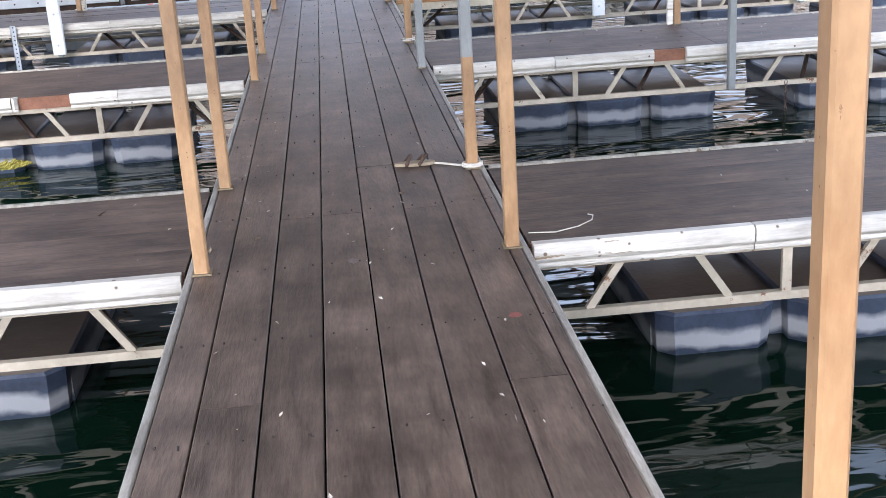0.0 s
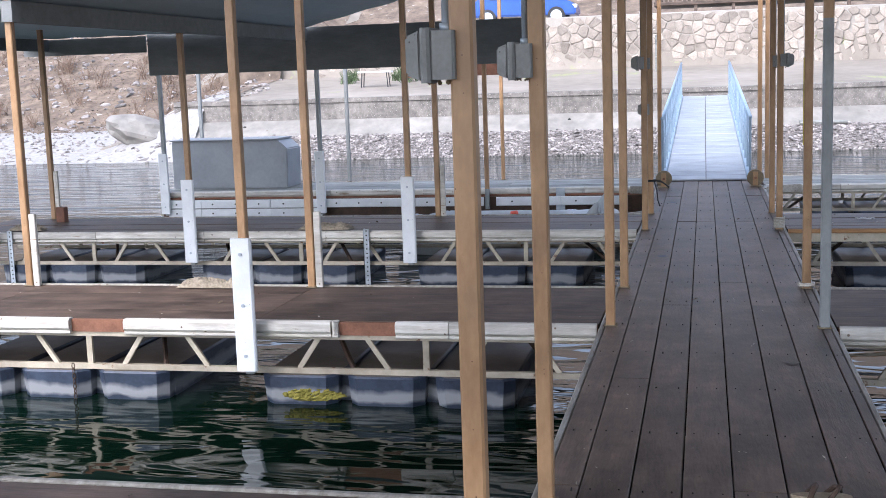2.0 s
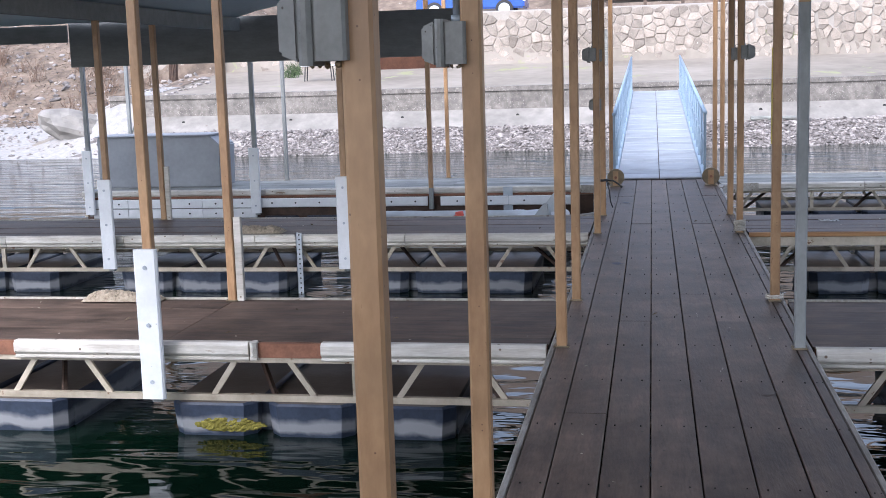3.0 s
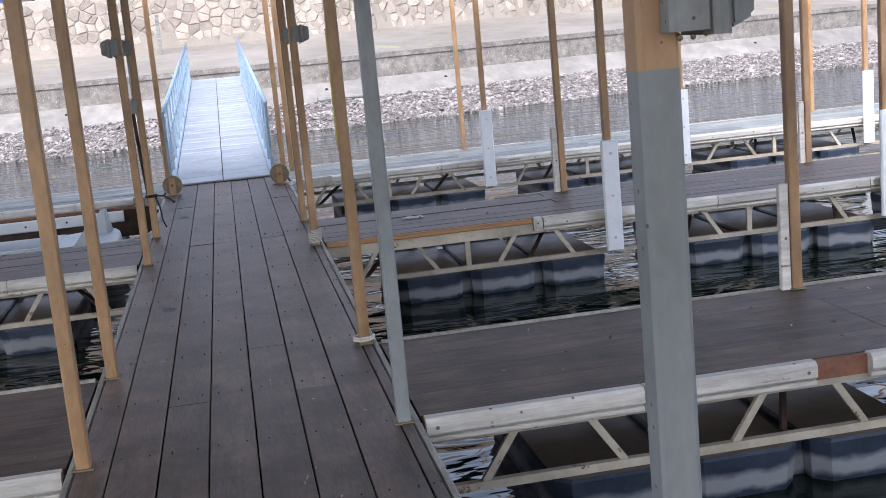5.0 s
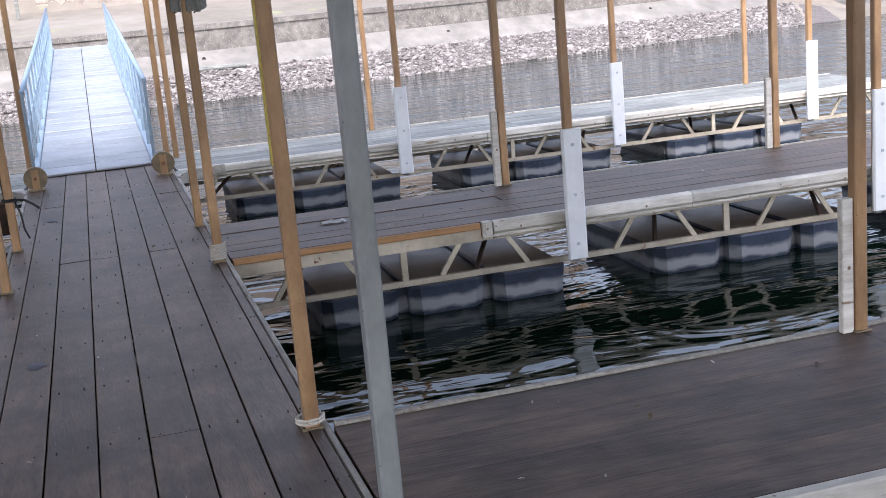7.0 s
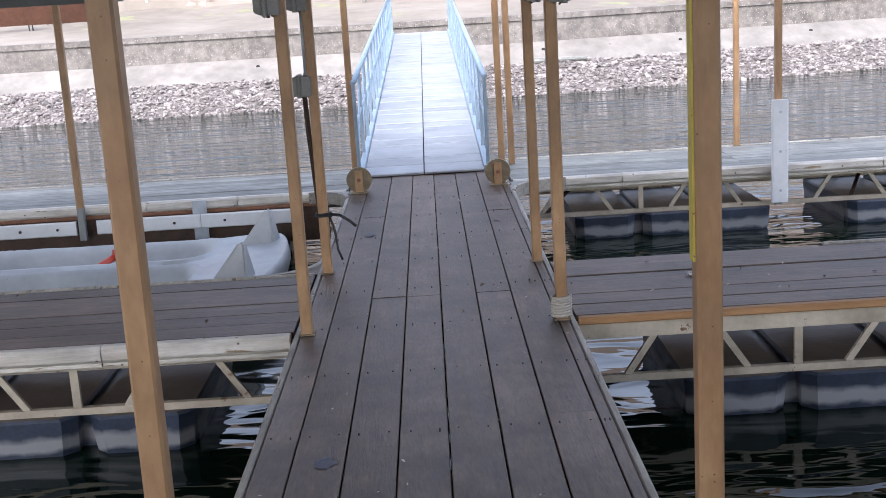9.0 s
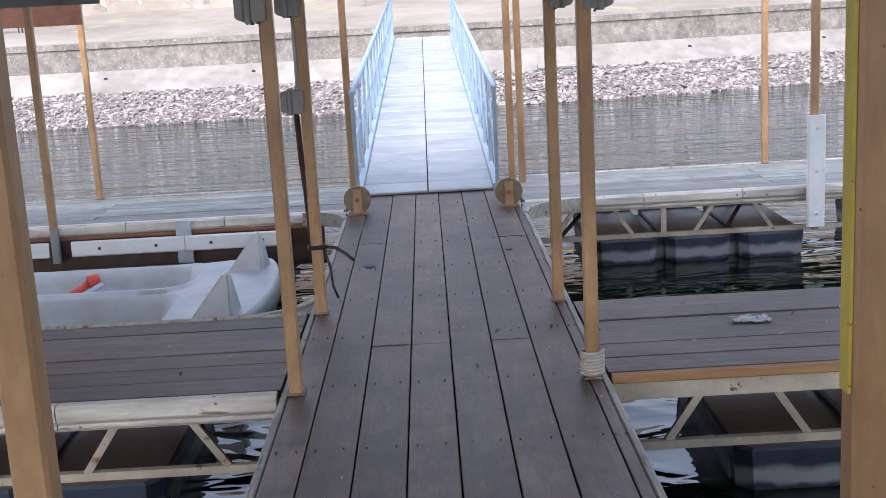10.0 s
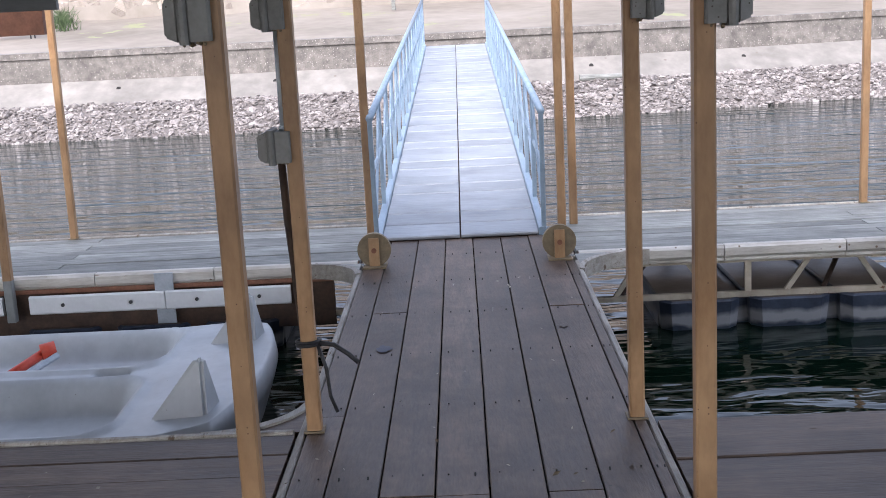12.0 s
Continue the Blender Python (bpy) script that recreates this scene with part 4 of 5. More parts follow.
# ---- rounded corner pieces ----
def corner(x, y, sx, sy, r, deck, label):
    ob = thing("corner_gusset", (x, y, 0), label, "gusset", "rounded corner gussets")
    arc = [(sx * (r - r * math.cos(a)), sy * (r - r * math.sin(a))) for a in [i * math.pi / 16 for i in range(9)]]
    bm = B()
    for z, flip in ((-0.04, 0), (-0.006, 1)):
        vs = [bm.verts.new((0, 0, z))] + [bm.verts.new((px, py, z)) for px, py in arc]
        bm.faces.new(vs)
    bm.verts.ensure_lookup_table()
    n = len(arc) + 1
    for i in range(n):
        bm.faces.new((bm.verts[i], bm.verts[(i + 1) % n], bm.verts[n + (i + 1) % n], bm.verts[n + i]))
    part("corner_deck", bm, deck, ob)
    bm = B()
    path = [(px, py) for px, py in arc]
    for (ax, ay), (bx, by) in zip(path, path[1:]):
        a, b = Vector((ax, ay, 0)), Vector((bx, by, 0))
        nrm = Vector((sx, sy, 0)).normalized() * 0.022
        q = [bm.verts.new(p + d + Vector((0, 0, z))) for z in (-0.10, 0.006) for p, d in ((a, -nrm), (b, -nrm), (b, nrm), (a, nrm))]
        for f in ((0, 1, 2, 3), (7, 6, 5, 4), (0, 4, 5, 1), (1, 5, 6, 2), (2, 6, 7, 3), (3, 7, 4, 0)):
            bm.faces.new([q[i] for i in f])
    part("curved_trim", bm, TRIM, ob, "worn pale curved edge trim")
    return ob


corner(0.742, 20.005, 1, -1, 0.50, WOOD_GREY, "rounded corner deck with a worn pale curved edge")
corner(-0.742, 16.70, -1, 1, 0.42, WOOD_X, "rounded brown corner deck beside the moored boat")
corner(-0.742, 20.005, -1, -1, 0.36, WOOD_GREY, "rounded corner deck with white edge at the outer dock")

# ---- bumper boards on the outer dock ----
def bumper(x0, x1, z0, z1):
    ob = thing("bumper_board", ((x0 + x1) / 2, 19.995, (z0 + z1) / 2), "white bumper board bolted along the outer dock", "bumper", "white bumper boards")
    w, h = (x1 - x0) / 2 - 0.004, (z1 - z0) / 2
    bm = B(); box(bm, -w, w, -0.055, -0.015, -h, h, 0.01)
    part("board", bm, WHITE_PLATE, ob)
    n = max(2, int(2 * w / 0.33))
    bm = B(); tube(bm, (0, -0.066, 0), (0, -0.05, 0), 0.013, n=8)
    me = mesh_of("bolt", bm, BLACK)
    for i in range(n):
        put("bolt", me, ob, (-w + 2 * w * (i + 0.5) / n, 0, 0))
    return ob


for a, b in ((-8.3, -7.75), (-7.75, -6.6), (-6.6, -5.78), (-5.72, -4.3), (-4.3, -3.26), (-3.08, -2.12), (-2.12, -1.24)):
    bumper(a, b, -0.255, -0.125)
    if b < -5.7:
        bumper(a, b, -0.40, -0.265)
# the second plank is added, its dark colour standing for the shade under the dock
for x0, x1, z0, z1, y, m, words in ((-8.45, -0.95, -0.122, -0.09, 20.005, RUST, "brown wooden plank under the white rub strip"), (-8.45, -0.95, -0.45, -0.13, 20.06, DARK_RUST, "dark brown plank added to darken the space under the outer dock")):
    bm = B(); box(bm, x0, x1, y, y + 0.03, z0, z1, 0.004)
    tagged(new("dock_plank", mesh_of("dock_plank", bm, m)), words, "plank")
bm = B(); box(bm, -2.19, -2.06, 19.96, 19.972, -0.36, 0.0)
tagged(new("strap_plate", mesh_of("strap_plate", bm, STEEL)), "grey steel strap plate behind a white bumper board", "plate")

# storage chest
chest = thing("storage_chest", (-7.48, 20.85, 0.0), "large grey storage chest on the outer dock", "chest")
bm = B()
prism(bm, [(-0.98, 0.0), (0.96, 0.0), (0.98, 0.62), (0.82, 0.76), (-0.98, 0.76)], -0.32, 0.32)
bmesh.ops.bevel(bm, geom=bm.edges[:], offset=0.015, segments=2, affect="EDGES")
part("body", bm, CHEST, chest)
bm = B(); box(bm, -1.0, 0.84, -0.34, 0.34, 0.763, 0.785, 0.006)
part("lid", bm, CHEST, chest, "thin grey lid")

# ---- moored plastic boat ----
boat = thing("pedal_boat", (-2.64, 18.46, -0.06), "pale grey moulded plastic boat moored beside the dock", "boat")
bm = B()
boat.scale = (1.0, 1.13, 1.0)
NX, NY, LX, LY = 120, 90, 1.46, 0.98


def smooth01(t):
    t = min(max(t, 0), 1)
    return t * t * (3 - 2 * t)


def boat_top(u, v):
    z = -0.24 + 0.03 * math.cos(v / LY * 1.4) + 0.05 * smooth01((u - 0.5) / 0.9)
    for vc in (-0.46, 0.50):
        dx, dy = abs(u + 0.30) - 0.92, abs(v - vc) - 0.20
        d = math.hypot(max(dx, 0), max(dy, 0)) + min(max(dx, dy), 0)
        z -= 0.16 * smooth01((0.17 - d) / 0.10)
        z += 0.028 * math.exp(-((d - 0.20) / 0.02) ** 2)
    dx, dy = abs(u - 0.55) - 0.06, abs(v - 0.02) - 0.015
    d = math.hypot(max(dx, 0), max(dy, 0)) + min(max(dx, dy), 0)
    z -= 0.10 * smooth01((0.05 - d) / 0.03)
    return z


grid = []
for i in range(NX + 1):
    col = []
    for j in range(NY + 1):
        s, t = 2 * i / NX - 1, 2 * j / NY - 1
        # square to rounded outline
        u = LX * s * (1 - 0.10 * t * t * abs(s) ** 3)
        v = LY * t * (1 - 0.16 * s ** 4 * abs(t))
        col.append(bm.verts.new((u, v, boat_top(u, v))))
    grid.append(col)
for i in range(NX):
    for j in range(NY):
        bm.faces.new((grid[i][j], grid[i + 1][j], grid[i + 1][j + 1], grid[i][j + 1]))
rim = [grid[i][0] for i in range(NX + 1)] + [grid[NX][j] for j in range(1, NY + 1)] + [grid[i][NY] for i in range(NX - 1, -1, -1)] + [grid[0][j] for j in range(NY - 1, 0, -1)]
last = rim
for z, k in ((-0.27, 1.012), (-0.33, 1.0), (-0.50, 0.96), (-0.75, 0.90)):
    ring = [bm.verts.new((v.co.x * k if last is rim else v.co.x * k, v.co.y * k, z)) for v in rim]
    for a in range(len(rim)):
        b = (a + 1) % len(rim)
        bm.faces.new((last[a], last[b], ring[b], ring[a]))
    last = ring
part("hull", bm, PLASTIC, boat, smooth=True)
for u, v, h, w in ((1.20, 0.50, 0.34, 0.30), (1.17, -0.66, 0.33, 0.28)):
    bm = B()
    base = [bm.verts.new(p) for p in ((u - 0.24, v - 0.10, -0.27), (u + 0.12, v - 0.12, -0.27), (u + 0.16, v + 0.13, -0.27), (u - 0.18, v + 0.13, -0.27))]
    tip = [bm.verts.new(p) for p in ((u + 0.05, v + 0.02, h - 0.24), (u + 0.09, v + 0.01, h - 0.24), (u + 0.10, v + 0.06, h - 0.24), (u + 0.05, v + 0.06, h - 0.24))]
    bm.faces.new(base[::-1]); bm.faces.new(tip)
    for i in range(4):
        bm.faces.new((base[i], base[(i + 1) % 4], tip[(i + 1) % 4], tip[i]))
    bmesh.ops.bevel(bm, geom=bm.edges[:], offset=0.018, segments=2, affect="EDGES")
    part("fin", bm, PLASTIC, boat, "upright moulded fin")
handle = thing("paddle_handle", (-2.75, 18.98, -0.43), "faded red plastic pedal frame in the boat", "pedal")
for a, b, r in (((-0.16, -0.14, 0.03), (0.06, 0.16, 0.14), 0.03), ((-0.20, -0.15, 0.03), (-0.12, -0.13, 0.03), 0.05), ((0.03, 0.13, 0.14), (0.11, 0.17, 0.15), 0.05)):
    bm = B(); tube(bm, a, b, r, n=10)
    part("red_arm", bm, RED, handle, smooth=True)
bm = B(); tube(bm, (-0.08, -0.16, 0.02), (0.14, 0.12, 0.12), 0.022, n=8)
part("grey_arm", bm, STEEL, handle)


def leaves(name, count, place, size, mat, label, seed):
    r = random.Random(seed)
    V, F = [], []
    for i in range(count):
        c = Vector(place(r))
        q = Euler((r.uniform(-0.6, 0.6), r.uniform(-0.6, 0.6), r.uniform(0, 6.3)))
        s = r.uniform(*size)
        for p in ((-1, 0, 0), (-0.1, -0.45, 0.12), (1, 0, 0), (-0.1, 0.45, 0.12)):
            w = Vector(p) * s; w.rotate(q)
            V.append(tuple(c + w))
        F += [(4 * i, 4 * i + 1, 4 * i + 2), (4 * i, 4 * i + 2, 4 * i + 3)]
    me = bpy.data.meshes.new(name)
    me.from_pydata(V, [], F)
    me.materials.append(mat)
    return tagged(new(name, me), label, "leaves", kind="stuff")


leaves("dead_leaves", 420, lambda r: (-2.02 + r.gauss(0, 0.2), 18.88 + r.gauss(0, 0.05), -0.425 + abs(r.gauss(0, 0.025))), (0.016, 0.045), LEAF, "dead brown leaves lying in the boat", 3)
PALE_BIT = material("pale_litter", (0.40, 0.36, 0.29), (0.62, 0.58, 0.50), 0.9, 0, 10.0, bump=0.1, vary=0.3, island=True)
leaves("deck_litter", 150, lambda r: (r.uniform(-0.68, 0.68), r.uniform(1, 19.944), 0.005), (0.005, 0.014), PALE_BIT, "small pale leaf scraps on the walkway", 21)
leaves("dock_litter", 160, lambda r: (r.choice((-1, 1)) * r.uniform(0.8, 6), r.choice(FRONT[1:4]) + r.uniform(0.1, 1.3), 0.004), (0.005, 0.016), PALE_BIT, "small pale leaf scraps on the dock decks", 22)
leaves("brown_litter", 90, lambda r: (r.uniform(-4, 4), r.choice(FRONT[1:4]) + r.uniform(0.1, 1.3), 0.006), (0.010, 0.026), LEAF, "dead brown leaves on the dock decks", 23)

# nail heads
r = random.Random(5)
bm = B()
for k in range(24):
    y = 1.75 + 0.80 * k
    for i in range(8):
        for f in (0.22, 0.78):
            x = EDGES[i] + (EDGES[i + 1] - EDGES[i]) * f + r.uniform(-0.008, 0.008)
            tube(bm, (x, y + r.uniform(-0.02, 0.02), -0.003), (x, y, 0.0036), 0.0036, n=6)
ob = part("nail_heads", bm, DARK, walkway)
tagged(ob, kind="stuff")


def blot(name, x, y, z, rad, mat, label, seed, parent=None):
    """A worn paint mark: a thin flake with a ragged outline."""
    q = random.Random(seed)
    bm = B()
    ring = [bm.verts.new((x + rad * q.uniform(0.55, 1.1) * math.cos(a), y + rad * 1.3 * q.uniform(0.55, 1.1) * math.sin(a), z)) for a in [i * math.tau / 26 for i in range(26)]]
    bm.faces.new(ring)
    return part(name, bm, mat, parent, label)


BLUE_SPOT = material("faded_blue_paint", (0.075, 0.085, 0.12), (0.12, 0.125, 0.16), 0.7, 0, 30.0, bump=0.2)
RED_SPOT = material("faded_red_paint", (0.16, 0.05, 0.04), (0.26, 0.09, 0.07), 0.7, 0, 40.0, bump=0.2)
PALE_SPOT = material("pale_scuff", (0.13, 0.11, 0.10), (0.20, 0.175, 0.155), 0.8, 0, 40.0, bump=0.2)
blot("paint_spot", -0.46, 17.854, 0.0042, 0.05, BLUE_SPOT, "faded blue paint spot", 2, walkway)
blot("paint_spot", -0.44, 13.459, 0.0042, 0.05, BLUE_SPOT, "faded blue paint spot", 6, walkway)
blot("paint_spot", 0.565, 4.962, 0.0042, 0.028, RED_SPOT, "faded red paint spot", 3, walkway)
blot("paint_spot", -0.02, 5.757, 0.0042, 0.03, PALE_SPOT, "pale scuff", 4, walkway)
blot("paint_spot", 0.42, 9.539, 0.0042, 0.04, PALE_SPOT, "pale scuff", 5, walkway)
blot("paint_spot", 0.50, 18.153, 0.0042, 0.03, PALE_SPOT, "pale scuff", 8, walkway)

# sandal
sandal = thing("sandal", (0.37, 7.329, 0.0), "worn tan sandal lying on the plank walkway", "sandal")
bm = B()
outl = [(0.115 * math.cos(a), (0.036 + 0.008 * math.cos(a)) * math.sin(a)) for a in [i * math.tau / 20 for i in range(20)]]
lo = [bm.verts.new((x, y, 0.006)) for x, y in outl]; hi = [bm.verts.new((x, y, 0.024)) for x, y in outl]
bm.faces.new(lo[::-1]); bm.faces.new(hi)
for i in range(20):
    bm.faces.new((lo[i], lo[(i + 1) % 20], hi[(i + 1) % 20], hi[i]))
part("sole", bm, ROPE, sandal)
bm = B()
path_tube(bm, [(0.02, -0.05, 0.015), (0.05, -0.03, 0.05), (0.07, 0.0, 0.06), (0.05, 0.03, 0.05), (0.02, 0.05, 0.015)], 0.010, 6)
path_tube(bm, [(-0.05, -0.048, 0.015), (-0.03, -0.02, 0.055), (-0.02, 0.01, 0.06), (-0.05, 0.045, 0.015)], 0.012, 6)
part("strap", bm, DARK_RUST, sandal, "dark brown straps", True)

# crumpled plastic sheet
WRAP = material("thin_clear_wrapper", (0.34, 0.33, 0.31), (0.56, 0.55, 0.53), 0.22, 0, 25.0, bump=0.6)
bm = B()
bmesh.ops.create_grid(bm, x_segments=14, y_segments=8, size=0.5)
for v in bm.verts:
    a = 1 - min(abs(v.co.x) * 2, 1) ** 3
    v.co = (v.co.x * 0.19 + 0.03 * noise.noise(v.co * 5), v.co.y * 0.12 * (0.6 + 0.4 * a) + 0.03 * noise.noise(v.co * 4 + Vector((9, 2, 1))), 0.006 + 0.022 * abs(noise.noise(v.co * 7 + Vector((3, 1, 0)))))
bag = new("plastic_wrapper", mesh_of("plastic_wrapper", bm, WRAP))
bag.location = (1.62, 16.051, 0.0)
tagged(bag, "crumpled clear plastic wrapper on the dock deck", "wrapper")


# cut timber block standing on the dock's far corner
block = thing("timber_block", (-8.05, 16.35, -0.004), "weathered brown timber block standing on the dock deck", "timber")
bm = B(); box(bm, -0.06, 0.06, -0.05, 0.05, 0.0, 0.19, 0.008)
part("body", bm, RUST, block)

# frayed mats
def mat_pad(x, y, z, lx, ly, seed):
    bm = B()
    bmesh.ops.create_grid(bm, x_segments=46, y_segments=18, size=0.5)
    for v in bm.verts:
        e = max(0, 1 - (abs(v.co.x) * 2) ** 6) * max(0, 1 - (abs(v.co.y) * 2) ** 6)
        p = Vector((v.co.x * lx * 30, v.co.y * ly * 30, seed))
        v.co = (v.co.x * lx, v.co.y * ly, 0.004 + e * (0.06 + 0.03 * noise.noise(p * 0.4) + 0.02 * noise.noise(p * 1.6)))
    ob = new("frayed_mat", mesh_of("frayed_mat", bm, FRAY))
    ob.location = (x, y, z)
    return tagged(ob, "frayed tan carpet pad on the dock edge", "mat", "frayed mats")


mat_pad(-4.05, 11.804, 0.004, 0.62, 0.16, 1)
mat_pad(-4.25, 15.452, 0.004, 0.62, 0.22, 2)
mat_pad(-8.0, 15.475, 0.004, 0.45, 0.18, 3)


# perforated galvanised stakes and chains
def stake(x, y, z0, z1):
    ob = thing("perforated_stake", (x, y, z0), "perforated galvanised steel stake clamped to the dock", "stake", "perforated stakes")
    bm = B(); box(bm, -0.032, 0.032, -0.005, 0.005, 0, z1 - z0); box(bm, -0.032, -0.024, -0.005, 0.055, 0, z1 - z0)
    part("angle", bm, STEEL, ob)
    bm = B(); tube(bm, (0, -0.0072, 0), (0, -0.0045, 0), 0.009, n=8)
    me = mesh_of("hole", bm, DARK)
    for i in range(int((z1 - z0) / 0.05)):
        put("hole", me, ob, (0.005, 0, 0.03 + 0.05 * i))
    return ob


stake(-3.72, FRONT[3] - 0.06, -0.72, 0.03)
stake(-8.1, FRONT[3] - 0.06, -0.72, 0.03)
stake(-6.3, FRONT[2] - 0.06, -0.72, 0.03)


def chain(x, y, z0, z1):
    ob = thing("chain", (x, y, z1), "rusty steel chain hanging from the dock frame", "chain", "hanging chains")
    bm = B()
    n = 8
    path_tube(bm, [(0.012 * math.cos(i * math.tau / n), 0, 0.024 * math.sin(i * math.tau / n)) for i in range(n + 1)], 0.004, 5)
    me = mesh_of("link", bm, DARK_RUST)
    for i in range(int((z1 - z0) / 0.038)):
        l = put("link", me, ob, (0, 0, -0.02 - 0.038 * i))
        l.rotation_euler = (0, 0, (i % 2) * math.pi / 2)
    return ob


chain(-4.62, FRONT[2] - 0.035, -0.62, -0.33)
chain(4.05, FRONT[2] - 0.04, -0.62, -0.33)
chain(3.75, FRONT[2] - 0.04, -0.62, -0.33)

# moss on one float
bm = B()
bmesh.ops.create_grid(bm, x_segments=40, y_segments=10, size=0.5)
for v in bm.verts:
    e = max(0, 1 - (abs(v.co.x) * 2) ** 2 - (abs(v.co.y) * 2) ** 2)
    v.tag = e < 0.08 + 0.25 * noise.noise(v.co * 9)
    v.co = (v.co.x * 0.5, -0.004 - 0.018 * min(e * 3, 1) * (0.6 + noise.noise(v.co * 22)), v.co.y * 0.11)
bmesh.ops.delete(bm, geom=[v for v in bm.verts if v.tag], context="VERTS")
moss = new("moss_patch", mesh_of("moss_patch", bm, MOSS))
moss.location = (-2.78, FRONT[2] - 0.012, -0.525)
tagged(moss, "yellow-green moss growing on a black float", "moss")


# ---- far things on the shore ----
def car(x, y, z):
    ob = thing("parked_car", (x, y, z), "blue hatchback car parked above the stone wall", "car")
    side_view = [(-2.0, 0.35), (-2.0, 0.75), (-1.75, 0.95), (-1.3, 1.42), (0.45, 1.45), (1.05, 0.98), (1.95, 0.82), (2.1, 0.62), (2.1, 0.33)]
    bm = B(); prism(bm, side_view, -0.85, 0.85)
    bmesh.ops.bevel(bm, geom=bm.edges[:], offset=0.06, segments=2, affect="EDGES")
    part("body", bm, CAR_BLUE, ob, smooth=False)
    for xs in ([(-1.2, 0.98), (-1.05, 1.34), (-0.3, 1.37), (-0.3, 0.98)], [(-0.22, 0.98), (-0.22, 1.37), (0.4, 1.37), (0.92, 0.99)]):
        bm = B(); prism(bm, xs, -0.862, -0.83)
        part("window", bm, GLASS_DARK, ob)
    for wx in (-1.3, 1.35):
        for sy in (-1, 1):
            bm = B(); tube(bm, (wx, sy * 0.70, 0.32), (wx, sy * 0.875, 0.32), 0.33, n=24)
            t = part("wheel", bm, BLACK, ob)
            bm = B(); tube(bm, (wx, sy * 0.872, 0.32), (wx, sy * 0.885, 0.32), 0.22, n=16)
            part("rim", bm, STEEL, t)
    bm = B(); box(bm, 1.95, 2.12, -0.8, -0.45, 0.58, 0.72, 0.02)
    part("headlight", bm, WHITE_PLATE, ob)
    return ob


car(-6.9, 49.3, 3.47)
porch = thing("porch", (1.5, 48.8, 3.45), "weathered wooden porch deck above the stone wall", "porch")
bm = B(); box(bm, -3.4, 5.0, -0.1, 2.5, 0.52, 0.66, 0.02)
part("deck", bm, WOOD_X, porch)
for i in range(7):
    bm = B(); box(bm, -3.3 + 1.36 * i, -3.18 + 1.36 * i, -0.05, 0.07, -0.05, 0.52)
    part("leg", bm, WOOD_X, porch)
bm = B(); box(bm, -0.06, 0.06, -0.02, 0.02, 0.62, 1.5)
me = mesh_of("picket", bm, WOOD_X)
for i in range(12):
    put("picket", me, porch, (-3.3 + 0.17 * i, -0.06, 0))
gate = thing("sign_post", (-1.6, 42.9, 1.6), "pale square wooden post on the bank beside the gangway", "post")
bm = B(); box(bm, -0.05, 0.05, -0.05, 0.05, 0, 1.15, 0.008)
part("shaft", bm, WOOD_GREY, gate)
bench = thing("bench", (-10.6, 40.7, 1.42), "white bench with dark legs on the bank", "bench")
bm = B(); box(bm, -0.55, 0.55, -0.2, 0.2, 0.42, 0.47, 0.01)
part("seat", bm, WHITE_PLATE, bench)
for a in (-0.45, 0.45):
    for b in (-0.14, 0.14):
        bm = B(); tube(bm, (a, b, -0.05), (a * 0.92, b, 0.42), 0.018, n=6)
        part("leg", bm, BLACK, bench)
log = thing("driftwood", (3.1, shore(3.1) + 1.05, 0.03), "dark driftwood log lying on the concrete ledge", "log")
bm = B(); tube(bm, (-0.65, 0, 0.05), (0.6, 0.08, 0.05), 0.075, 0.05, n=10)
part("trunk", bm, WOOD_GREY, log)
bm = B()
bmesh.ops.create_icosphere(bm, subdivisions=3, radius=1)
for v in bm.verts:
    k = 1 + 0.25 * noise.noise(v.co * 1.6) + 0.1 * noise.noise(v.co * 5)
    v.co = (v.co.x * 1.1 * k, v.co.y * 0.7 * k, v.co.z * 0.5 * k)
rock = new("boulder", mesh_of("boulder", bm, CONCRETE))
rock.location = (-17.3, shore(-17.3) + 1.7, 0.25)
rock.rotation_euler = (0, 0.25, 0.1)
tagged(rock, "big pale slab boulder at the sea wall's end", "boulder")


def shrub(x, y, seed, mat, n, h, label):
    r = random.Random(seed)
    bm = B()
    for i in range(n):
        a = r.uniform(0, 6.28); s = r.uniform(0.3, 1.0) * h
        p = Vector((r.gauss(0, 0.12), r.gauss(0, 0.12), 0)); q = p + Vector((math.cos(a) * s * 0.5, math.sin(a) * s * 0.5, s))
        m = (p + q) / 2 + Vector((r.gauss(0, 0.05), r.gauss(0, 0.05), 0.05))
        tube(bm, p, m, 0.012, 0.008, 3, False); tube(bm, m, q, 0.008, 0.003, 3, False)
        for k in range(5):
            t = p.lerp(q, r.uniform(0.4, 1)); e = t + Vector((r.gauss(0, 0.12), r.gauss(0, 0.12), r.uniform(0.02, 0.2))) * h
            tube(bm, t, e, 0.005, 0.002, 3, False)
    ob = new("shrub", mesh_of("shrub", bm, mat))
    ob.location = (x, y, bank(x, y) - 0.03)
    return tagged(ob, label, "shrub", "bare shrubs")


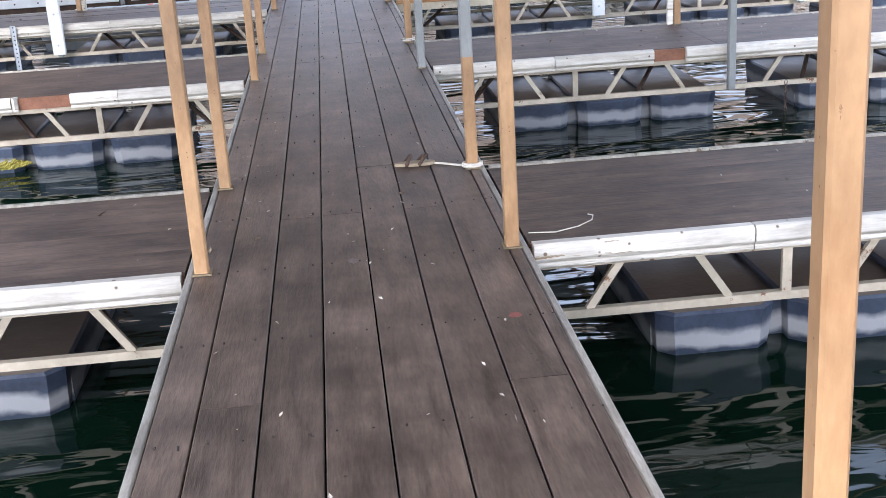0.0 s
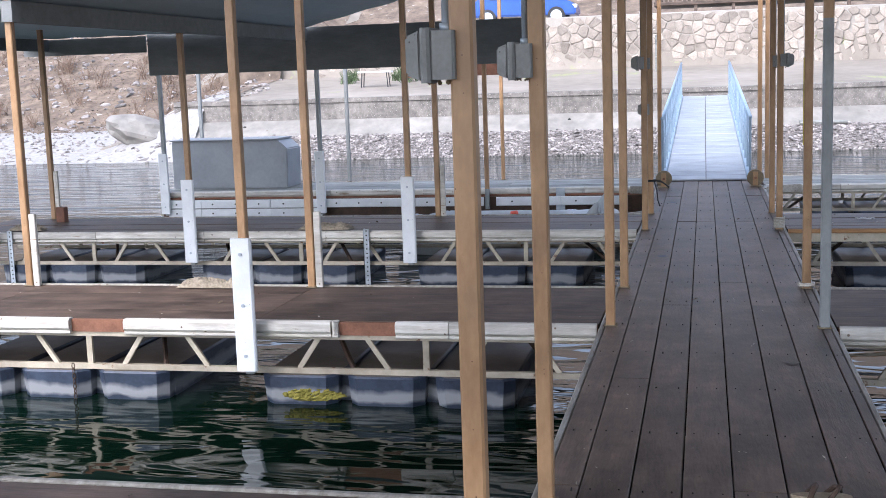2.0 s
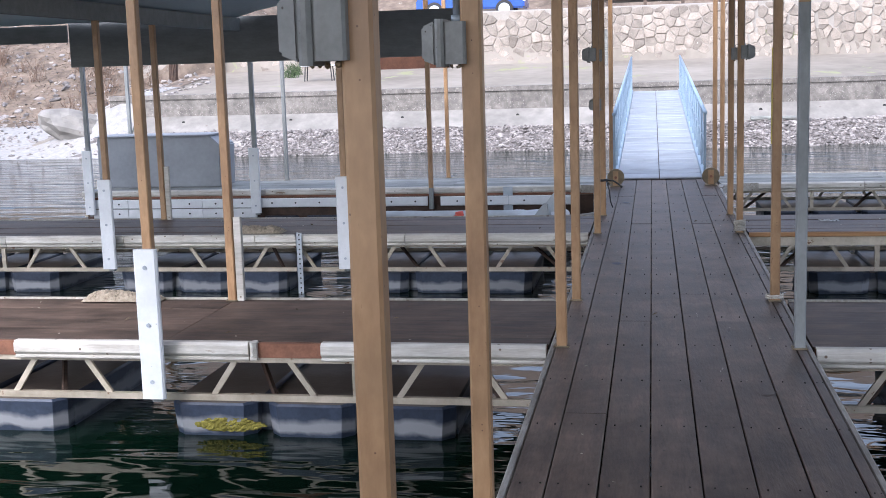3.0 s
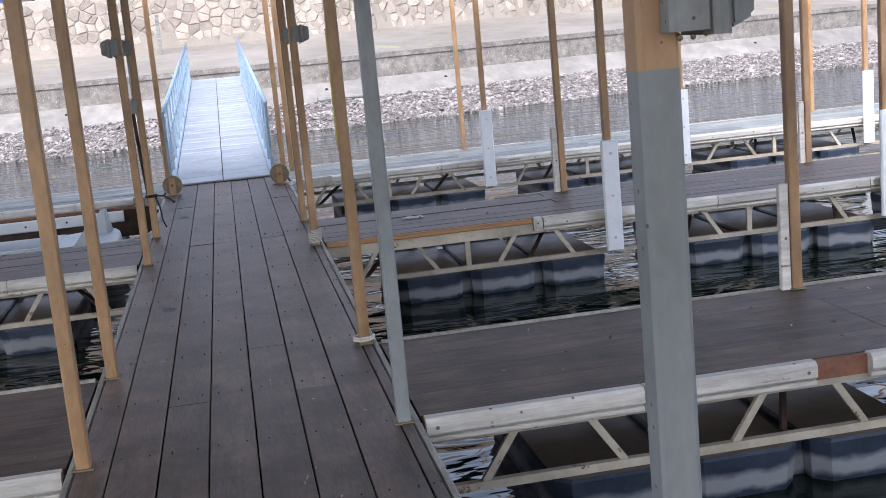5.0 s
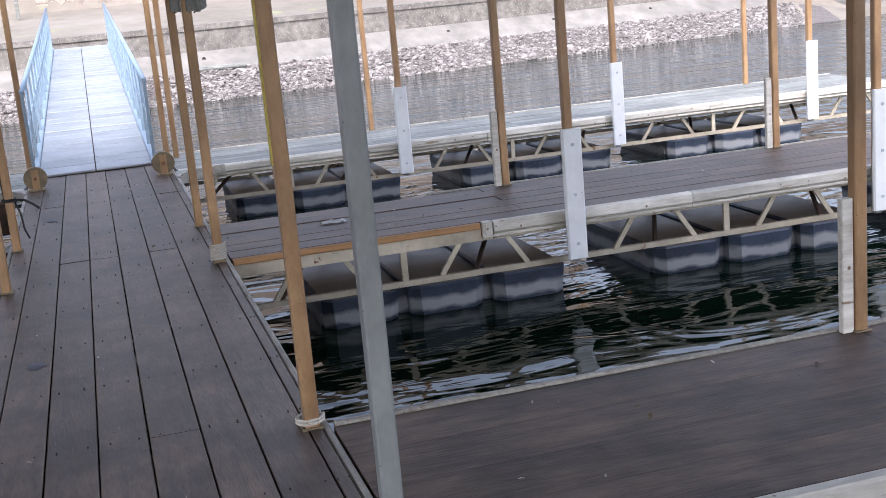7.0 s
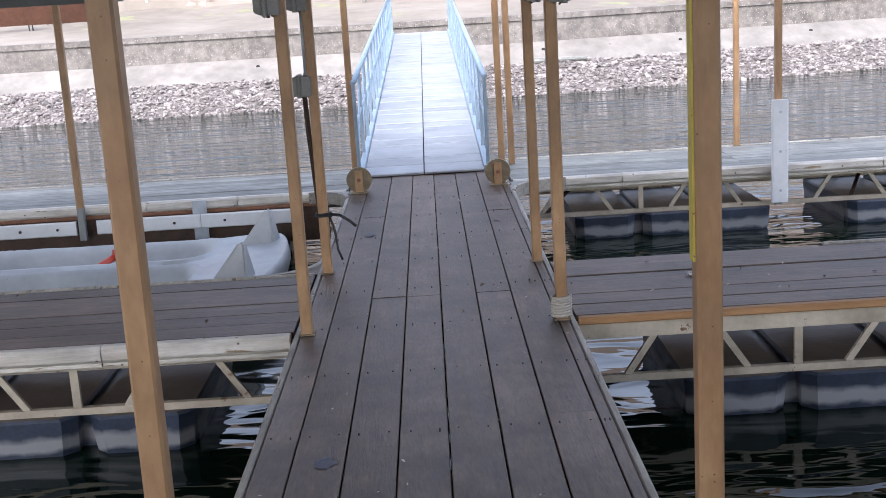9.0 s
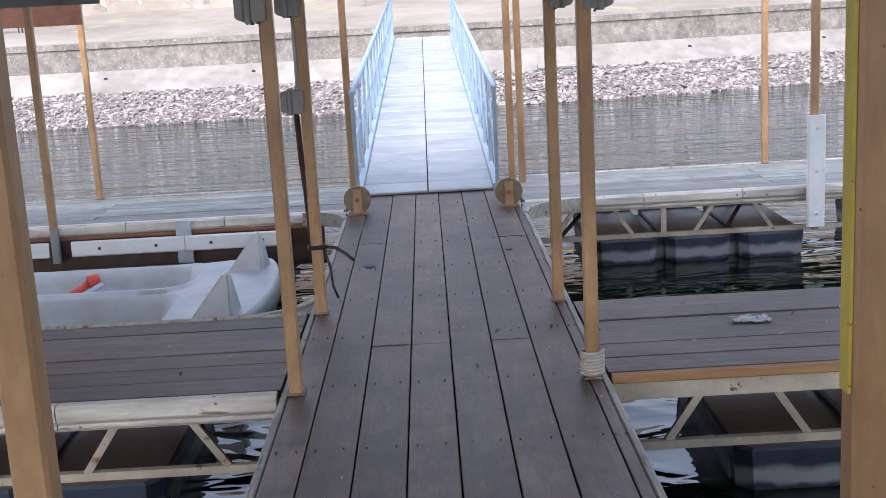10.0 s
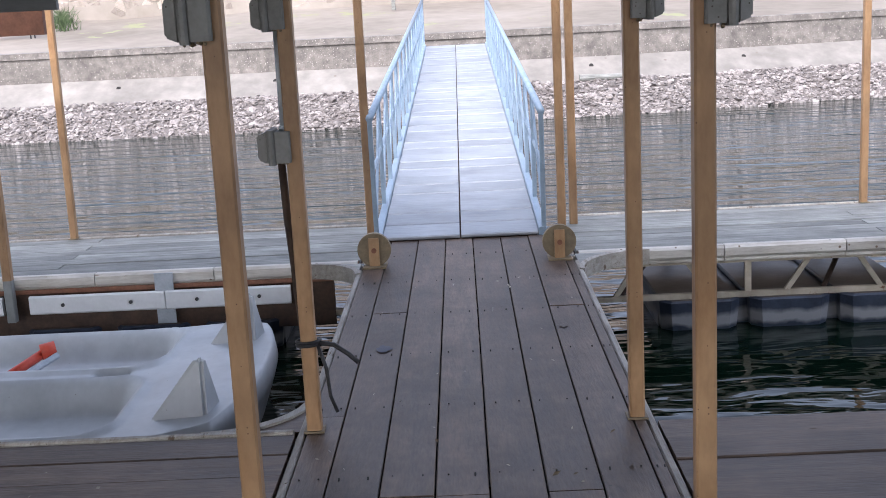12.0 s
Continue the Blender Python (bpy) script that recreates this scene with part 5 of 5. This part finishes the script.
r = random.Random(77)
for i in range(46):
    x = r.uniform(-33, -17); y = shore(x) + r.uniform(5.5, 14)
    shrub(x, y, i, BRUSH, 16, r.uniform(0.5, 1.2), "bare reddish-brown shrub on the leafy hillside")
for i in range(6):
    x = r.uniform(-15, -9); y = shore(x) + r.uniform(5.5, 8.5)
    shrub(x, y, 100 + i, GREENERY, 40, 0.5, "low green shrub on the bank")
tree = thing("bare_tree", (-16.6, 43.3, bank(-16.6, 43.3)), "bare pale-barked tree on the bank", "tree")
bm = B(); path_tube(bm, [(0, 0, -0.1), (0.05, 0, 1.2), (0.0, 0.1, 2.6), (0.2, 0.1, 4.5)], 0.17, 10)
part("trunk", bm, DARK_RUST, tree)
for i in range(7):
    a = i * 2.3; z = 1.8 + 0.4 * i
    bm = B(); path_tube(bm, [(0.05, 0.05, z), (0.6 * math.cos(a), 0.6 * math.sin(a), z + 0.6), (1.5 * math.cos(a + 0.2), 1.5 * math.sin(a + 0.2), z + 1.4)], 0.05, 6)
    part("limb", bm, DARK_RUST, tree)
leaves("hill_leaves", 15000, lambda q: (lambda x, s: (x, shore(x) + s, bank(x, shore(x) + s) + 0.04))(q.uniform(-36, -16.5), q.uniform(4.5, 18)), (0.02, 0.055), LEAF, "fallen brown leaves covering the hillside", 31)
# ---- stones of the retaining wall ----
rs = random.Random(8)
rest = B()
count = 0
for p, poly in cells(-14.9, 20.0, 1.7, 3.5, 0.36, 5):
    y = wall_y(p[0])
    if -6.0 < p[0] < 7.0 and count < 300:
        bm = B(); stone_shape(bm, p, poly, p, rs.uniform(0.015, 0.05))
        put("stone", mesh_of("stone", bm, WALL_STONE), stone_wall, (p[0], y, p[1]))
        count += 1
    else:
        k = len(rest.verts)
        stone_shape(rest, p, poly, (0, 0), rs.uniform(0.015, 0.05))
        rest.verts.ensure_lookup_table()
        for v in rest.verts[k:]:
            v.co.y += y
STONE_REST = material("fieldstone_far", (0.19, 0.158, 0.13), (0.38, 0.33, 0.28), 0.85, 0, 3.0, (1, 1, 1), 0.5, (0.62, 0.60, 0.56), 0.66, 5.0, 0.3, island=True)
ob = part("stones", rest, STONE_REST, stone_wall)
tagged(ob, kind="stuff")
